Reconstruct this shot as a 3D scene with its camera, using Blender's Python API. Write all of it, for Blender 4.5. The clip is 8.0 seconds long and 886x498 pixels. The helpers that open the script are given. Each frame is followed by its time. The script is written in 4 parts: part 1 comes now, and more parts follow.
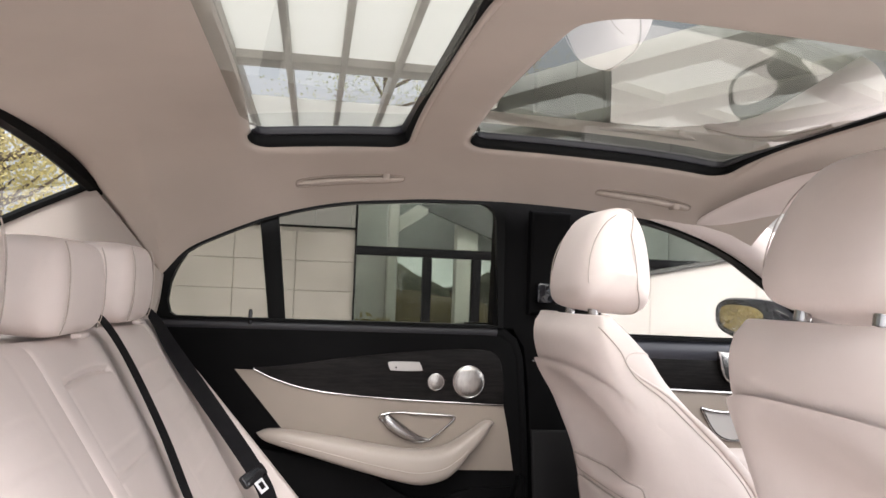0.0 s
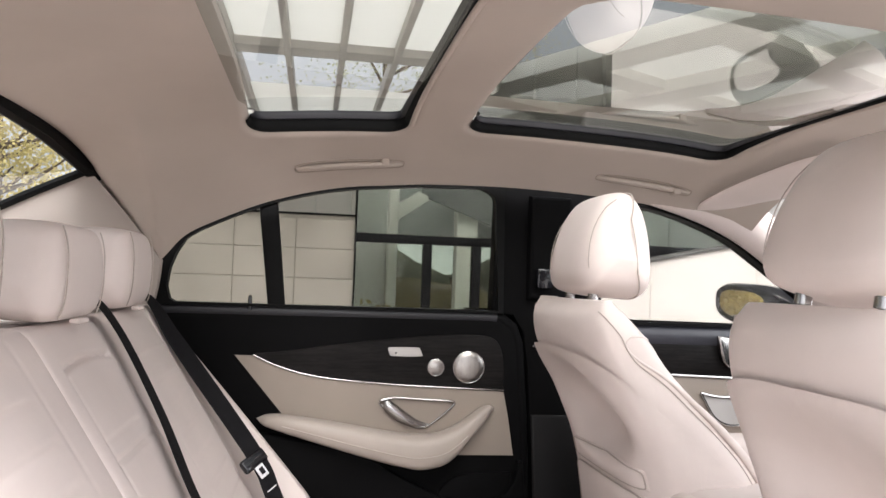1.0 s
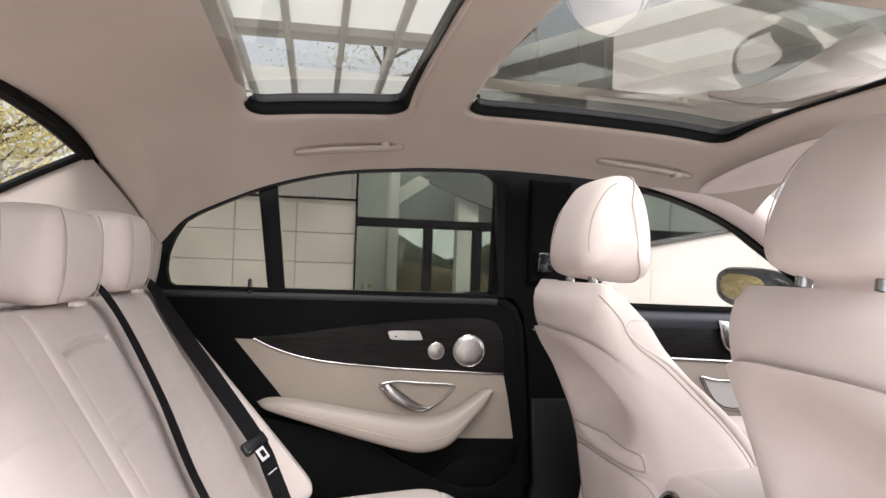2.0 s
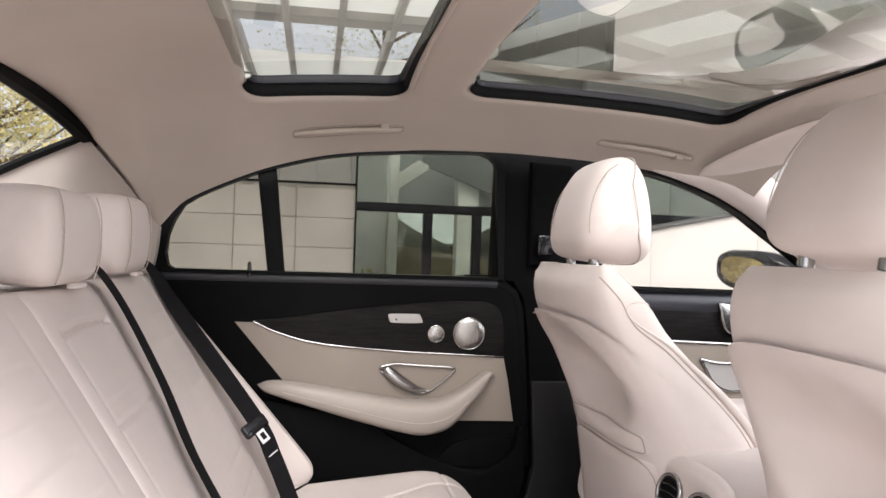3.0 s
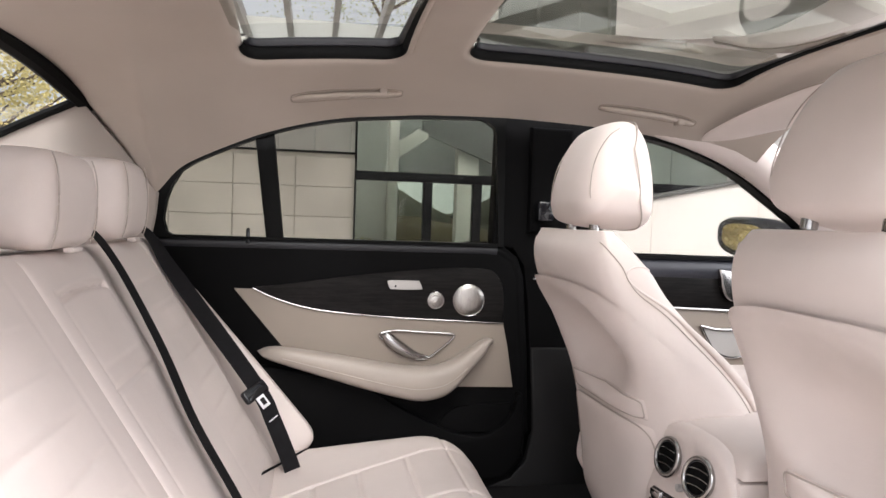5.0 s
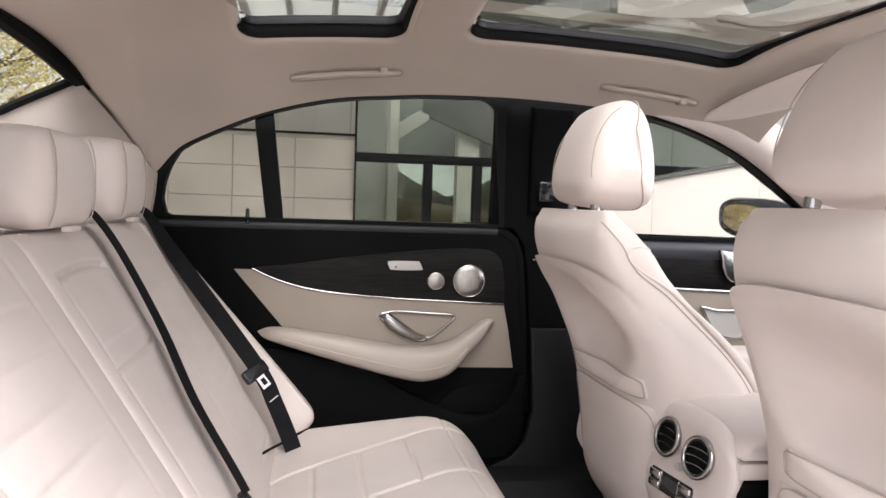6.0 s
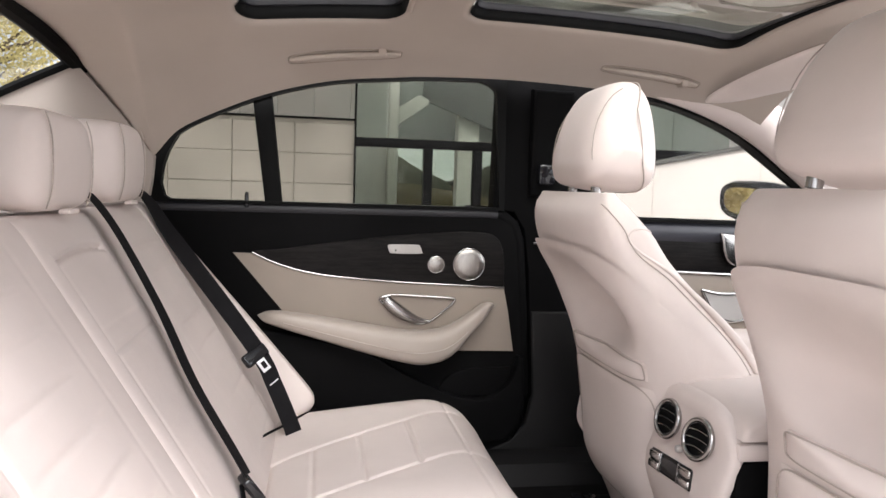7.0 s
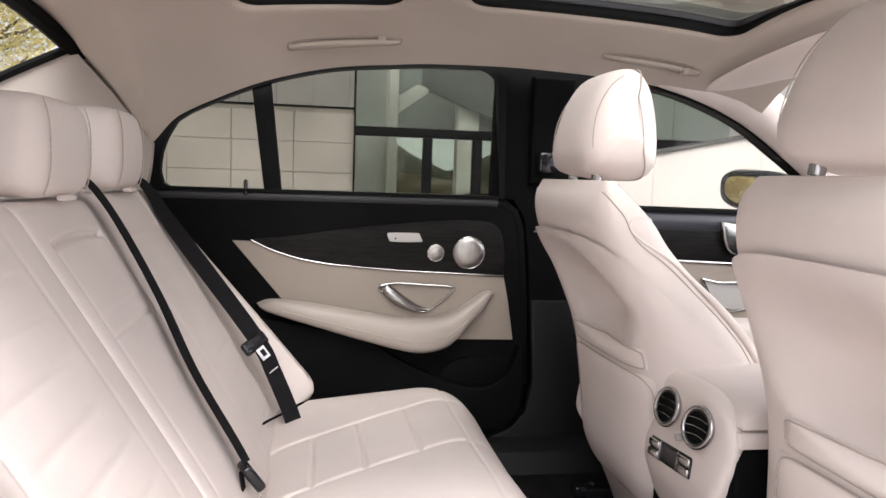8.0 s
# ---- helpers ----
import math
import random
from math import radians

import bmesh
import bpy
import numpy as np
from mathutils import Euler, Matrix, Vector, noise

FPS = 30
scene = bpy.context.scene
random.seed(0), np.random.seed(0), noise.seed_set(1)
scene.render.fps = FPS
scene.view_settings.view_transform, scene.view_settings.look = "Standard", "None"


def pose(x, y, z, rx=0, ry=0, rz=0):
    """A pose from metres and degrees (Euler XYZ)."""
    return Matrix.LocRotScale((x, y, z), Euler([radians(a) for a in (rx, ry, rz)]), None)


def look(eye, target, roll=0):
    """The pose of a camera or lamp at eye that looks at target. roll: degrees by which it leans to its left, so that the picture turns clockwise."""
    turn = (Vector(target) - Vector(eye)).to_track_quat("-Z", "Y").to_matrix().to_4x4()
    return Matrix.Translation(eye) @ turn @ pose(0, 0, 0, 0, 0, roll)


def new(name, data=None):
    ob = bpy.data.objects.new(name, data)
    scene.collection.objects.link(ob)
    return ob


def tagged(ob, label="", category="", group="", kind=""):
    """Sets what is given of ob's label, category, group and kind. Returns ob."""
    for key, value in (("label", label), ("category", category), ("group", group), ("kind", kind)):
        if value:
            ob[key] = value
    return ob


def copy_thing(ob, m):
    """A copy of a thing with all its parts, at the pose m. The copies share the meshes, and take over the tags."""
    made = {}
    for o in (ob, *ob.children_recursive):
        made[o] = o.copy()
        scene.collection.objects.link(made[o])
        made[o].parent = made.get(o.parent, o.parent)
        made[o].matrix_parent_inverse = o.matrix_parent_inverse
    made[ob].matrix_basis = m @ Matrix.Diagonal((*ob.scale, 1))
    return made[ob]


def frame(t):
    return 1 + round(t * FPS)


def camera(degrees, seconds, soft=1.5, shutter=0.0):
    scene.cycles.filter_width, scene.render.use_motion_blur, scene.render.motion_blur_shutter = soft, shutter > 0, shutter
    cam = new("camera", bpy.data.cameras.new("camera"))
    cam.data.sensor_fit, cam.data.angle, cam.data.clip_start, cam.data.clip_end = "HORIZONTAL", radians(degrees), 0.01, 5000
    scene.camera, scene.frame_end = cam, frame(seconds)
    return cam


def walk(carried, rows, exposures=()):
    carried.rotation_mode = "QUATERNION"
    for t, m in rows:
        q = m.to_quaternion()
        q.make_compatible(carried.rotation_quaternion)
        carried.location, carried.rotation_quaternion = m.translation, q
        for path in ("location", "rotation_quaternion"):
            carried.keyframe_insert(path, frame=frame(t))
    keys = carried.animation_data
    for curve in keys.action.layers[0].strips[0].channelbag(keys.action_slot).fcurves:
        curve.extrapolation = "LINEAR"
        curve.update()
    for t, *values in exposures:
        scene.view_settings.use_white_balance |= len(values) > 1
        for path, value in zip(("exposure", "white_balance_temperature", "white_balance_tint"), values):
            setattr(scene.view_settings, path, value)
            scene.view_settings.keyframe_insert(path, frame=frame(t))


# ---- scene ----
cam = camera(60.6, 8.0)
PATH = [
    (0, (-0.415, -1.996, 1.041), (-0.085, -0.026, 1.154), 2.2),
    (0.5, (-0.413, -1.993, 1.039), (-0.084, -0.023, 1.136), 2.2),
    (1, (-0.413, -1.991, 1.036), (-0.082, -0.021, 1.116), 2.1),
    (1.5, (-0.411, -1.989, 1.036), (-0.081, -0.018, 1.095), 2.1),
    (3, (-0.409, -1.981, 1.028), (-0.077, -0.009, 1.028), 2.0),
    (3.5, (-0.408, -1.978, 1.027), (-0.076, -0.006, 1.006), 2.0),
    (4, (-0.408, -1.975, 1.024), (-0.075, -0.004, 0.983), 2.0),
    (4.5, (-0.407, -1.973, 1.021), (-0.073, -0.002, 0.963), 2.0),
    (6, (-0.405, -1.965, 1.013), (-0.07, 0.003, 0.888), 2.0),
    (6.5, (-0.404, -1.962, 1.011), (-0.069, 0.005, 0.866), 2.0),
    (7, (-0.403, -1.96, 1.007), (-0.068, 0.005, 0.844), 1.9),
    (7.5, (-0.403, -1.957, 1.005), (-0.067, 0.007, 0.827), 1.9),
    (8, (-0.403, -1.955, 1.003), (-0.066, 0.007, 0.813), 2.0),
]
walk(cam, [(t, look(eye, target, roll)) for t, eye, target, roll in PATH], [(0, 1.22, 6250, 12), (8, 1.20, 6250, 12)])

# ---- world and light ----
SUN_EL, SUN_AZ = 50.0, 182.0
world = bpy.data.worlds.new("world")
scene.world = world
world.use_nodes = True
wn = world.node_tree
sky = wn.nodes.new("ShaderNodeTexSky")
sky.sky_type, sky.sun_disc = "NISHITA", False
sky.sun_elevation, sky.sun_rotation = radians(SUN_EL), radians(SUN_AZ)
sky.dust_density, sky.air_density = 6.0, 1.0
haze = wn.nodes.new("ShaderNodeHueSaturation")
haze.inputs["Saturation"].default_value, haze.inputs["Value"].default_value = 0.15, 1.1
wn.links.new(sky.outputs[0], haze.inputs["Color"])
wn.links.new(haze.outputs[0], wn.nodes["Background"].inputs[0])
wn.nodes["Background"].inputs[1].default_value = 0.15

sun = new("sun", bpy.data.lights.new("sun", "SUN"))
sun.data.energy, sun.data.angle, sun.data.color = 0.9, radians(30), (1, 0.95, 0.88)
sun.matrix_basis = look((0, 0, 0), (-math.sin(radians(SUN_AZ)) * math.cos(radians(SUN_EL)), -math.cos(radians(SUN_AZ)) * math.cos(radians(SUN_EL)), -math.sin(radians(SUN_EL))))

# daylight that enters by the opened door on the camera's side
door_light = new("door_daylight", bpy.data.lights.new("door_daylight", "AREA"))
door_light.data.shape, door_light.data.size, door_light.data.size_y = "RECTANGLE", 5.0, 1.7
door_light.data.energy, door_light.data.color = 20.0, (1, 0.96, 0.935)
door_light.matrix_basis = look((1.3, -3.1, 2.6), (-0.2, -0.6, 0.7))

# fill lamp added in the windscreen's opening to brighten headliner and visor
screen_fill = new("windscreen_fill", bpy.data.lights.new("windscreen_fill", "AREA"))
screen_fill.data.shape, screen_fill.data.size, screen_fill.data.size_y = "RECTANGLE", 1.2, 0.6
screen_fill.data.energy, screen_fill.data.color = 4.2, (1, 0.98, 0.97)
screen_fill.matrix_basis = look((1.22, -0.74, 1.10), (0.2, -0.74, 1.30))

# ---- materials ----
def material(name, colour, rough=0.5, metal=0.0, vary=0.08, scale=6.0, grain=300.0, bump=0.1, spec=0.5, coat=0.0, stretch=(1, 1, 1), dist=0.001, fine=0.0, soft=0.0):
    m = bpy.data.materials.new(name)
    m.use_nodes = True
    nt = m.node_tree
    b = nt.nodes["Principled BSDF"]
    b.inputs["Roughness"].default_value = rough
    b.inputs["Metallic"].default_value = metal
    b.inputs["Specular IOR Level"].default_value = spec
    b.inputs["Coat Weight"].default_value = coat
    tc = nt.nodes.new("ShaderNodeTexCoord")
    mp = nt.nodes.new("ShaderNodeMapping")
    mp.inputs["Scale"].default_value = stretch
    nt.links.new(tc.outputs["Object"], mp.inputs[0])
    n1 = nt.nodes.new("ShaderNodeTexNoise")
    n1.inputs["Scale"].default_value, n1.inputs["Detail"].default_value = scale, 5
    nt.links.new(mp.outputs[0], n1.inputs["Vector"])
    n2 = nt.nodes.new("ShaderNodeTexNoise")
    n2.inputs["Scale"].default_value, n2.inputs["Detail"].default_value = grain, 3
    nt.links.new(mp.outputs[0], n2.inputs["Vector"])
    ramp = nt.nodes.new("ShaderNodeValToRGB")
    ramp.color_ramp.elements[0].position, ramp.color_ramp.elements[1].position = 0.3, 0.7
    ramp.color_ramp.elements[0].color = (*[c * (1 - vary) for c in colour], 1)
    ramp.color_ramp.elements[1].color = (*[min(1, c * (1 + vary)) for c in colour], 1)
    mix = nt.nodes.new("ShaderNodeMath")
    mix.operation = "MULTIPLY_ADD"
    mix.inputs[1].default_value = fine
    nt.links.new(n2.outputs[0], mix.inputs[0])
    sub = nt.nodes.new("ShaderNodeMath")
    sub.operation, sub.inputs[1].default_value = "SUBTRACT", 0.5 * fine
    nt.links.new(n1.outputs[0], sub.inputs[0])
    nt.links.new(sub.outputs[0], mix.inputs[2])
    nt.links.new(mix.outputs[0], ramp.inputs[0])
    nt.links.new(ramp.outputs[0], b.inputs["Base Color"])
    if bump:
        bp = nt.nodes.new("ShaderNodeBump")
        bp.inputs["Strength"].default_value, bp.inputs["Distance"].default_value = bump, dist
        nt.links.new(n2.outputs[0], bp.inputs["Height"])
        nt.links.new(bp.outputs[0], b.inputs["Normal"])
        if soft:
            n3 = nt.nodes.new("ShaderNodeTexNoise")
            n3.inputs["Scale"].default_value, n3.inputs["Detail"].default_value, n3.inputs["Distortion"].default_value = 14.0, 4, 0.6
            nt.links.new(mp.outputs[0], n3.inputs["Vector"])
            b2 = nt.nodes.new("ShaderNodeBump")
            b2.inputs["Strength"].default_value, b2.inputs["Distance"].default_value = soft, 0.006
            nt.links.new(n3.outputs[0], b2.inputs["Height"])
            nt.links.new(b2.outputs[0], bp.inputs["Normal"])
    return m


def tinted(name, tint, gloss=0.04, power=5.0):
    """Thin tinted glass: clear to light, with a Fresnel reflection."""
    m = bpy.data.materials.new(name)
    m.use_nodes = True
    nt = m.node_tree
    nt.nodes.remove(nt.nodes["Principled BSDF"])
    tr = nt.nodes.new("ShaderNodeBsdfTransparent")
    tr.inputs[0].default_value = (*tint, 1)
    gl = nt.nodes.new("ShaderNodeBsdfGlossy")
    gl.inputs["Roughness"].default_value = 0.005
    lw = nt.nodes.new("ShaderNodeLayerWeight")
    lw.inputs[0].default_value = 0.5
    pw = nt.nodes.new("ShaderNodeMath")
    pw.operation, pw.inputs[1].default_value = "POWER", power
    nt.links.new(lw.outputs["Facing"], pw.inputs[0])
    fr = nt.nodes.new("ShaderNodeMath")
    fr.operation, fr.inputs[1].default_value, fr.inputs[2].default_value = "MULTIPLY_ADD", 0.9, gloss
    nt.links.new(pw.outputs[0], fr.inputs[0])
    mx = nt.nodes.new("ShaderNodeMixShader")
    nt.links.new(fr.outputs[0], mx.inputs[0])
    nt.links.new(tr.outputs[0], mx.inputs[1])
    nt.links.new(gl.outputs[0], mx.inputs[2])
    nt.links.new(mx.outputs[0], nt.nodes["Material Output"].inputs[0])
    return m


LEATHER = material("leather", (0.66, 0.586, 0.552), 0.52, vary=0.05, scale=5, grain=420, bump=0.15, spec=0.3, dist=0.0008, soft=0.22)
# Door leathers, darkened in colour for the weaker light on the door trim.
LEATHER_TAN_SHADED = material("leather_tan_shaded", (0.235, 0.196, 0.163), 0.45, vary=0.05, scale=5, grain=420, bump=0.12, spec=0.4, dist=0.0008)
LEATHER_ARM_SHADED = material("leather_armrest_shaded", (0.33, 0.286, 0.252), 0.45, vary=0.05, scale=5, grain=420, bump=0.12, spec=0.35, dist=0.0008, soft=0.2)
SEAM = material("seam_thread", (0.42, 0.365, 0.325), 0.7, vary=0.1, grain=900, bump=0.3)
PILLAR = material("pillar_cloth", (0.36, 0.316, 0.285), 0.8, vary=0.04, scale=4, grain=700, bump=0.15, spec=0.15, fine=0.2)
FABRIC = material("headliner_fabric", (0.42, 0.364, 0.318), 0.95, vary=0.04, scale=4, grain=900, bump=0.25, spec=0.1, fine=0.3)
BLACK = material("black_soft_trim", (0.0035, 0.0034, 0.0036), 0.7, vary=0.2, scale=8, grain=700, bump=0.25, spec=0.05)
# hard black, lightened in colour for the soft light low on pillar and sill
BLACK_HARD_LIT = material("black_hard_lit_trim", (0.0095, 0.009, 0.009), 0.5, vary=0.15, scale=6, grain=500, bump=0.2, spec=0.2)
# darker beige for thin lines that draw shade along edges
SHADOW_GAP = material("beige_edge_shade", (0.29, 0.25, 0.215), 0.9, vary=0.05, bump=0)
# Blacks lifted towards blue: the window's sheen on the door shoulders, as base colour.
BLACK_SHEEN = material("black_sheen_trim", (0.016, 0.016, 0.019), 0.42, vary=0.15, scale=8, grain=700, bump=0.2, spec=0.45)
SHOULDER_SHEEN = material("black_window_sheen", (0.032, 0.033, 0.042), 0.45, vary=0.12, scale=8, grain=500, bump=0.2, spec=0.5)
RUBBER = material("black_rubber", (0.004, 0.004, 0.004), 0.6, vary=0.2, grain=300, bump=0.05, spec=0.08)
GLOSS_BLACK = material("black_gloss", (0.01, 0.01, 0.012), 0.08, vary=0.1, bump=0)
WOOD = material("dark_ash_wood", (0.006, 0.005, 0.0048), 0.5, vary=0.7, scale=14, grain=60, bump=0.35, stretch=(1.0, 6, 12), fine=0.7, spec=0.12)
CHROME = material("satin_chrome", (0.39, 0.38, 0.375), 0.2, 1.0, vary=0.04, bump=0)
SILVER = material("satin_silver", (0.42, 0.40, 0.385), 0.5, 0.2, vary=0.04, bump=0)
BUTTON = material("bright_satin_metal", (0.62, 0.60, 0.59), 0.25, 1.0, vary=0.03, bump=0)
ALU = material("brushed_aluminium", (0.40, 0.38, 0.36), 0.3, 1.0, vary=0.15, scale=30, grain=500, bump=0.2, stretch=(8, 1, 1), fine=0.4)
CARPET = material("black_carpet", (0.012, 0.011, 0.011), 0.98, vary=0.3, scale=20, grain=500, bump=0.9, dist=0.004, spec=0.1)
WEBBING = material("belt_webbing", (0.009, 0.0085, 0.0095), 0.8, vary=0.15, scale=40, grain=600, bump=0.4, spec=0.12)
PLASTIC_WHITE = material("white_print", (0.75, 0.75, 0.78), 0.4, vary=0.03, bump=0)
CONCRETE = material("pale_concrete", (0.50, 0.465, 0.42), 0.85, vary=0.16, scale=1.3, grain=40, bump=0.12, dist=0.002, fine=0.25)
CONCRETE_LIGHT = material("white_concrete", (0.66, 0.63, 0.59), 0.85, vary=0.08, scale=0.9, grain=40, bump=0.12, dist=0.002, fine=0.2)
STEEL_DARK = material("black_steel", (0.006, 0.006, 0.007), 0.5, 0.0, vary=0.15, bump=0.05, spec=0.12)
GIRDER = material("grey_green_girder", (0.74, 0.74, 0.68), 0.6, vary=0.08, scale=2, bump=0.03)
LOUVRE = material("pale_grey_louvre", (0.56, 0.54, 0.52), 0.6, vary=0.08, scale=3, bump=0.03)
STEEL_GREY = material("grey_steel", (0.40, 0.38, 0.355), 0.5, 0.0, vary=0.1, scale=3, bump=0.05)
PANEL_WHITE = material("white_canopy_panel", (0.80, 0.79, 0.74), 0.6, vary=0.05, scale=1.5, bump=0.05)
nt = PANEL_WHITE.node_tree
tl = nt.nodes.new("ShaderNodeBsdfTranslucent")
tl.inputs[0].default_value = (0.72, 0.72, 0.67, 1)
mx = nt.nodes.new("ShaderNodeMixShader")
mx.inputs[0].default_value = 0.5
nt.links.new(nt.nodes["Principled BSDF"].outputs[0], mx.inputs[1])
nt.links.new(tl.outputs[0], mx.inputs[2])
nt.links.new(mx.outputs[0], nt.nodes["Material Output"].inputs[0])
PAVING = material("pale_paving", (0.50, 0.47, 0.44), 0.9, vary=0.10, scale=0.5, bump=0)
GRASS = material("grass", (0.19, 0.15, 0.075), 0.95, vary=0.4, scale=0.7, grain=40, bump=0.8, dist=0.02, fine=0.6)
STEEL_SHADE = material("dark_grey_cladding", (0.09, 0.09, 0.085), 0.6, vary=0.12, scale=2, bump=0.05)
HILL = material("olive_hill", (0.06, 0.058, 0.038), 0.95, vary=0.4, scale=1.4, grain=30, bump=0.8, dist=0.02, fine=0.6)
HUT_WOOD = material("brown_boards", (0.16, 0.10, 0.055), 0.8, vary=0.3, scale=8, grain=60, bump=0.3, stretch=(6, 6, 0.5))
# pale tone of the horizon sky, for the backdrop slope
SKY_BACKDROP = material("pale_sky_backdrop", (0.30, 0.32, 0.30), 0.95, vary=0.1, scale=0.2, bump=0)
CLADDING = material("mid_grey_cladding", (0.19, 0.20, 0.19), 0.6, vary=0.12, scale=2, bump=0.05)
BARK = material("bark", (0.10, 0.075, 0.055), 0.95, vary=0.4, scale=6, grain=50, bump=1.0, dist=0.01, stretch=(1, 1, 0.2))
MIRROR = material("mirror", (0.9, 0.9, 0.9), 0.01, 1.0, vary=0.0, bump=0)
GLASS_SIDE = tinted("tinted_side_glass", (0.66, 0.655, 0.625), 0.004)
GLASS_FRONT = tinted("front_side_glass", (0.71, 0.70, 0.685), 0.008, 8.0)
GLASS_CLEAR = tinted("clear_glass", (0.85, 0.87, 0.86))
GLASS_ROOF = tinted("roof_glass", (0.60, 0.605, 0.58))
GLASS_ROOF_DARK = tinted("dark_roof_glass", (0.54, 0.55, 0.515), 0.14, 2.0)
GLASS_FACADE = tinted("facade_glass", (0.80, 0.85, 0.82), 0.02)


# ---- mesh helpers ----
def crv(pts, n=8):
    """Catmull-Rom curve through points of any dimension."""
    p = [np.array(q, float) for q in pts]
    p = [2 * p[0] - p[1]] + p + [2 * p[-1] - p[-2]]
    out = []
    for i in range(1, len(p) - 2):
        for k in range(n):
            t = k / n
            a, b, c, d = p[i - 1:i + 3]
            out.append(0.5 * (2 * b + (c - a) * t + (2 * a - 5 * b + 4 * c - d) * t * t + (3 * b - a - 3 * c + d) * t ** 3))
    out.append(p[-2])
    return out


def mono(xs, ys):
    return lambda v: float(np.interp(v, xs, ys))


def smooth_table(pairs, n=8):
    c = crv(pairs, n)
    return mono([q[0] for q in c], [q[1] for q in c])


def finish(bm, sharp=42):
    bmesh.ops.remove_doubles(bm, verts=bm.verts, dist=1e-5)
    bmesh.ops.recalc_face_normals(bm, faces=bm.faces)
    for f in bm.faces:
        f.smooth = True
    for e in bm.edges:
        if len(e.link_faces) == 2 and e.calc_face_angle(0) > radians(sharp):
            e.smooth = False
    return bm


def part(name, bm, mat, parent=None, label="", m=None, sharp=42):
    finish(bm, sharp)
    me = bpy.data.meshes.new(name)
    if m is not None:
        bm.transform(m)
    bm.to_mesh(me)
    bm.free()
    me.materials.append(mat)
    ob = new(name, me)
    if parent is not None:
        ob.parent = parent
    if name == "pane":
        ob.visible_shadow = False
    if label:
        ob["label"] = label
    return ob


def thing(name, label, category, group="", kind=""):
    return tagged(new(name), label, category, group, kind)


def solid(name, bm, mat, label, category, kind="", group=""):
    return tagged(part(name, bm, mat), label, category, group, kind)


def loft(rings, cap=True, closed=True):
    bm = bmesh.new()
    vs = [[bm.verts.new(p) for p in r] for r in rings]
    n = len(rings[0])
    for a, b in zip(vs, vs[1:]):
        for i in range(n if closed else n - 1):
            j = (i + 1) % n
            bm.faces.new((a[i], a[j], b[j], b[i]))
    if cap and closed:
        bm.faces.new(vs[0])
        bm.faces.new(vs[-1])
    return bm


def tube(pts, r, n=10, flat=1.0, up=(0, 0, 1)):
    """A round or flattened bar along points. r: one radius or one for each point."""
    pts = [Vector(p) for p in pts]
    rs = r if hasattr(r, "__len__") else [r] * len(pts)
    rings = []
    for i, p in enumerate(pts):
        d = (pts[min(i + 1, len(pts) - 1)] - pts[max(i - 1, 0)]).normalized()
        s = d.cross(Vector(up))
        s = s.normalized() if s.length > 1e-4 else Vector((1, 0, 0))
        u = s.cross(d).normalized()
        rings.append([p + s * math.cos(2 * math.pi * k / n) * rs[i] + u * math.sin(2 * math.pi * k / n) * rs[i] * flat for k in range(n)])
    return loft(rings)


def ribbon(pts, normals, width, thick):
    """A flat strap: centre line, facing of its broad side, width and thickness."""
    pts = [Vector(p) for p in pts]
    rings = []
    for i, p in enumerate(pts):
        d = (pts[min(i + 1, len(pts) - 1)] - pts[max(i - 1, 0)]).normalized()
        nn = Vector(normals[i] if isinstance(normals, list) else normals).normalized()
        s = d.cross(nn).normalized()
        nn = s.cross(d).normalized()
        rings.append([p + s * a * width / 2 + nn * b * thick / 2 for a, b in ((-1, -1), (1, -1), (1, 1), (-1, 1))])
    return loft(rings)


def box(x0, x1, y0, y1, z0, z1, bevel=0.0, seg=2):
    bm = bmesh.new()
    bmesh.ops.create_cube(bm, size=1)
    bm.transform(Matrix.Translation(((x0 + x1) / 2, (y0 + y1) / 2, (z0 + z1) / 2)) @ Matrix.Diagonal((abs(x1 - x0), abs(y1 - y0), abs(z1 - z0), 1)))
    if bevel:
        bmesh.ops.bevel(bm, geom=bm.edges[:], offset=bevel, segments=seg, profile=0.5, affect="EDGES")
    return bm


def plate(outline, y0, y1, bevel=0.004, seg=2):
    """A panel with an outline in x and z, from y0 (back) to y1 (face), its face edge rounded."""
    bm = bmesh.new()
    a = [bm.verts.new((x, y0, z)) for x, z in outline]
    f = bm.faces.new(a)
    r = bmesh.ops.extrude_face_region(bm, geom=[f])
    vs = [v for v in r["geom"] if isinstance(v, bmesh.types.BMVert)]
    for v in vs:
        v.co.y = y1
    if bevel:
        es = [e for e in bm.edges if abs(e.verts[0].co.y - y1) < 1e-6 and abs(e.verts[1].co.y - y1) < 1e-6]
        bmesh.ops.bevel(bm, geom=es, offset=bevel, segments=seg, profile=0.5, affect="EDGES", clamp_overlap=True)
    return bm


def plate_hole(outline, hole, y0, y1):
    """A panel with an opening through it."""
    bm = bmesh.new()
    for loop in (outline, hole):
        vs = [bm.verts.new((x, y0, z)) for x, z in loop]
        for a, b in zip(vs, vs[1:] + vs[:1]):
            bm.edges.new((a, b))
    bmesh.ops.triangle_fill(bm, use_beauty=True, edges=bm.edges[:])
    r = bmesh.ops.extrude_face_region(bm, geom=bm.faces[:])
    for v in r["geom"]:
        if isinstance(v, bmesh.types.BMVert):
            v.co.y = y1
    return bm


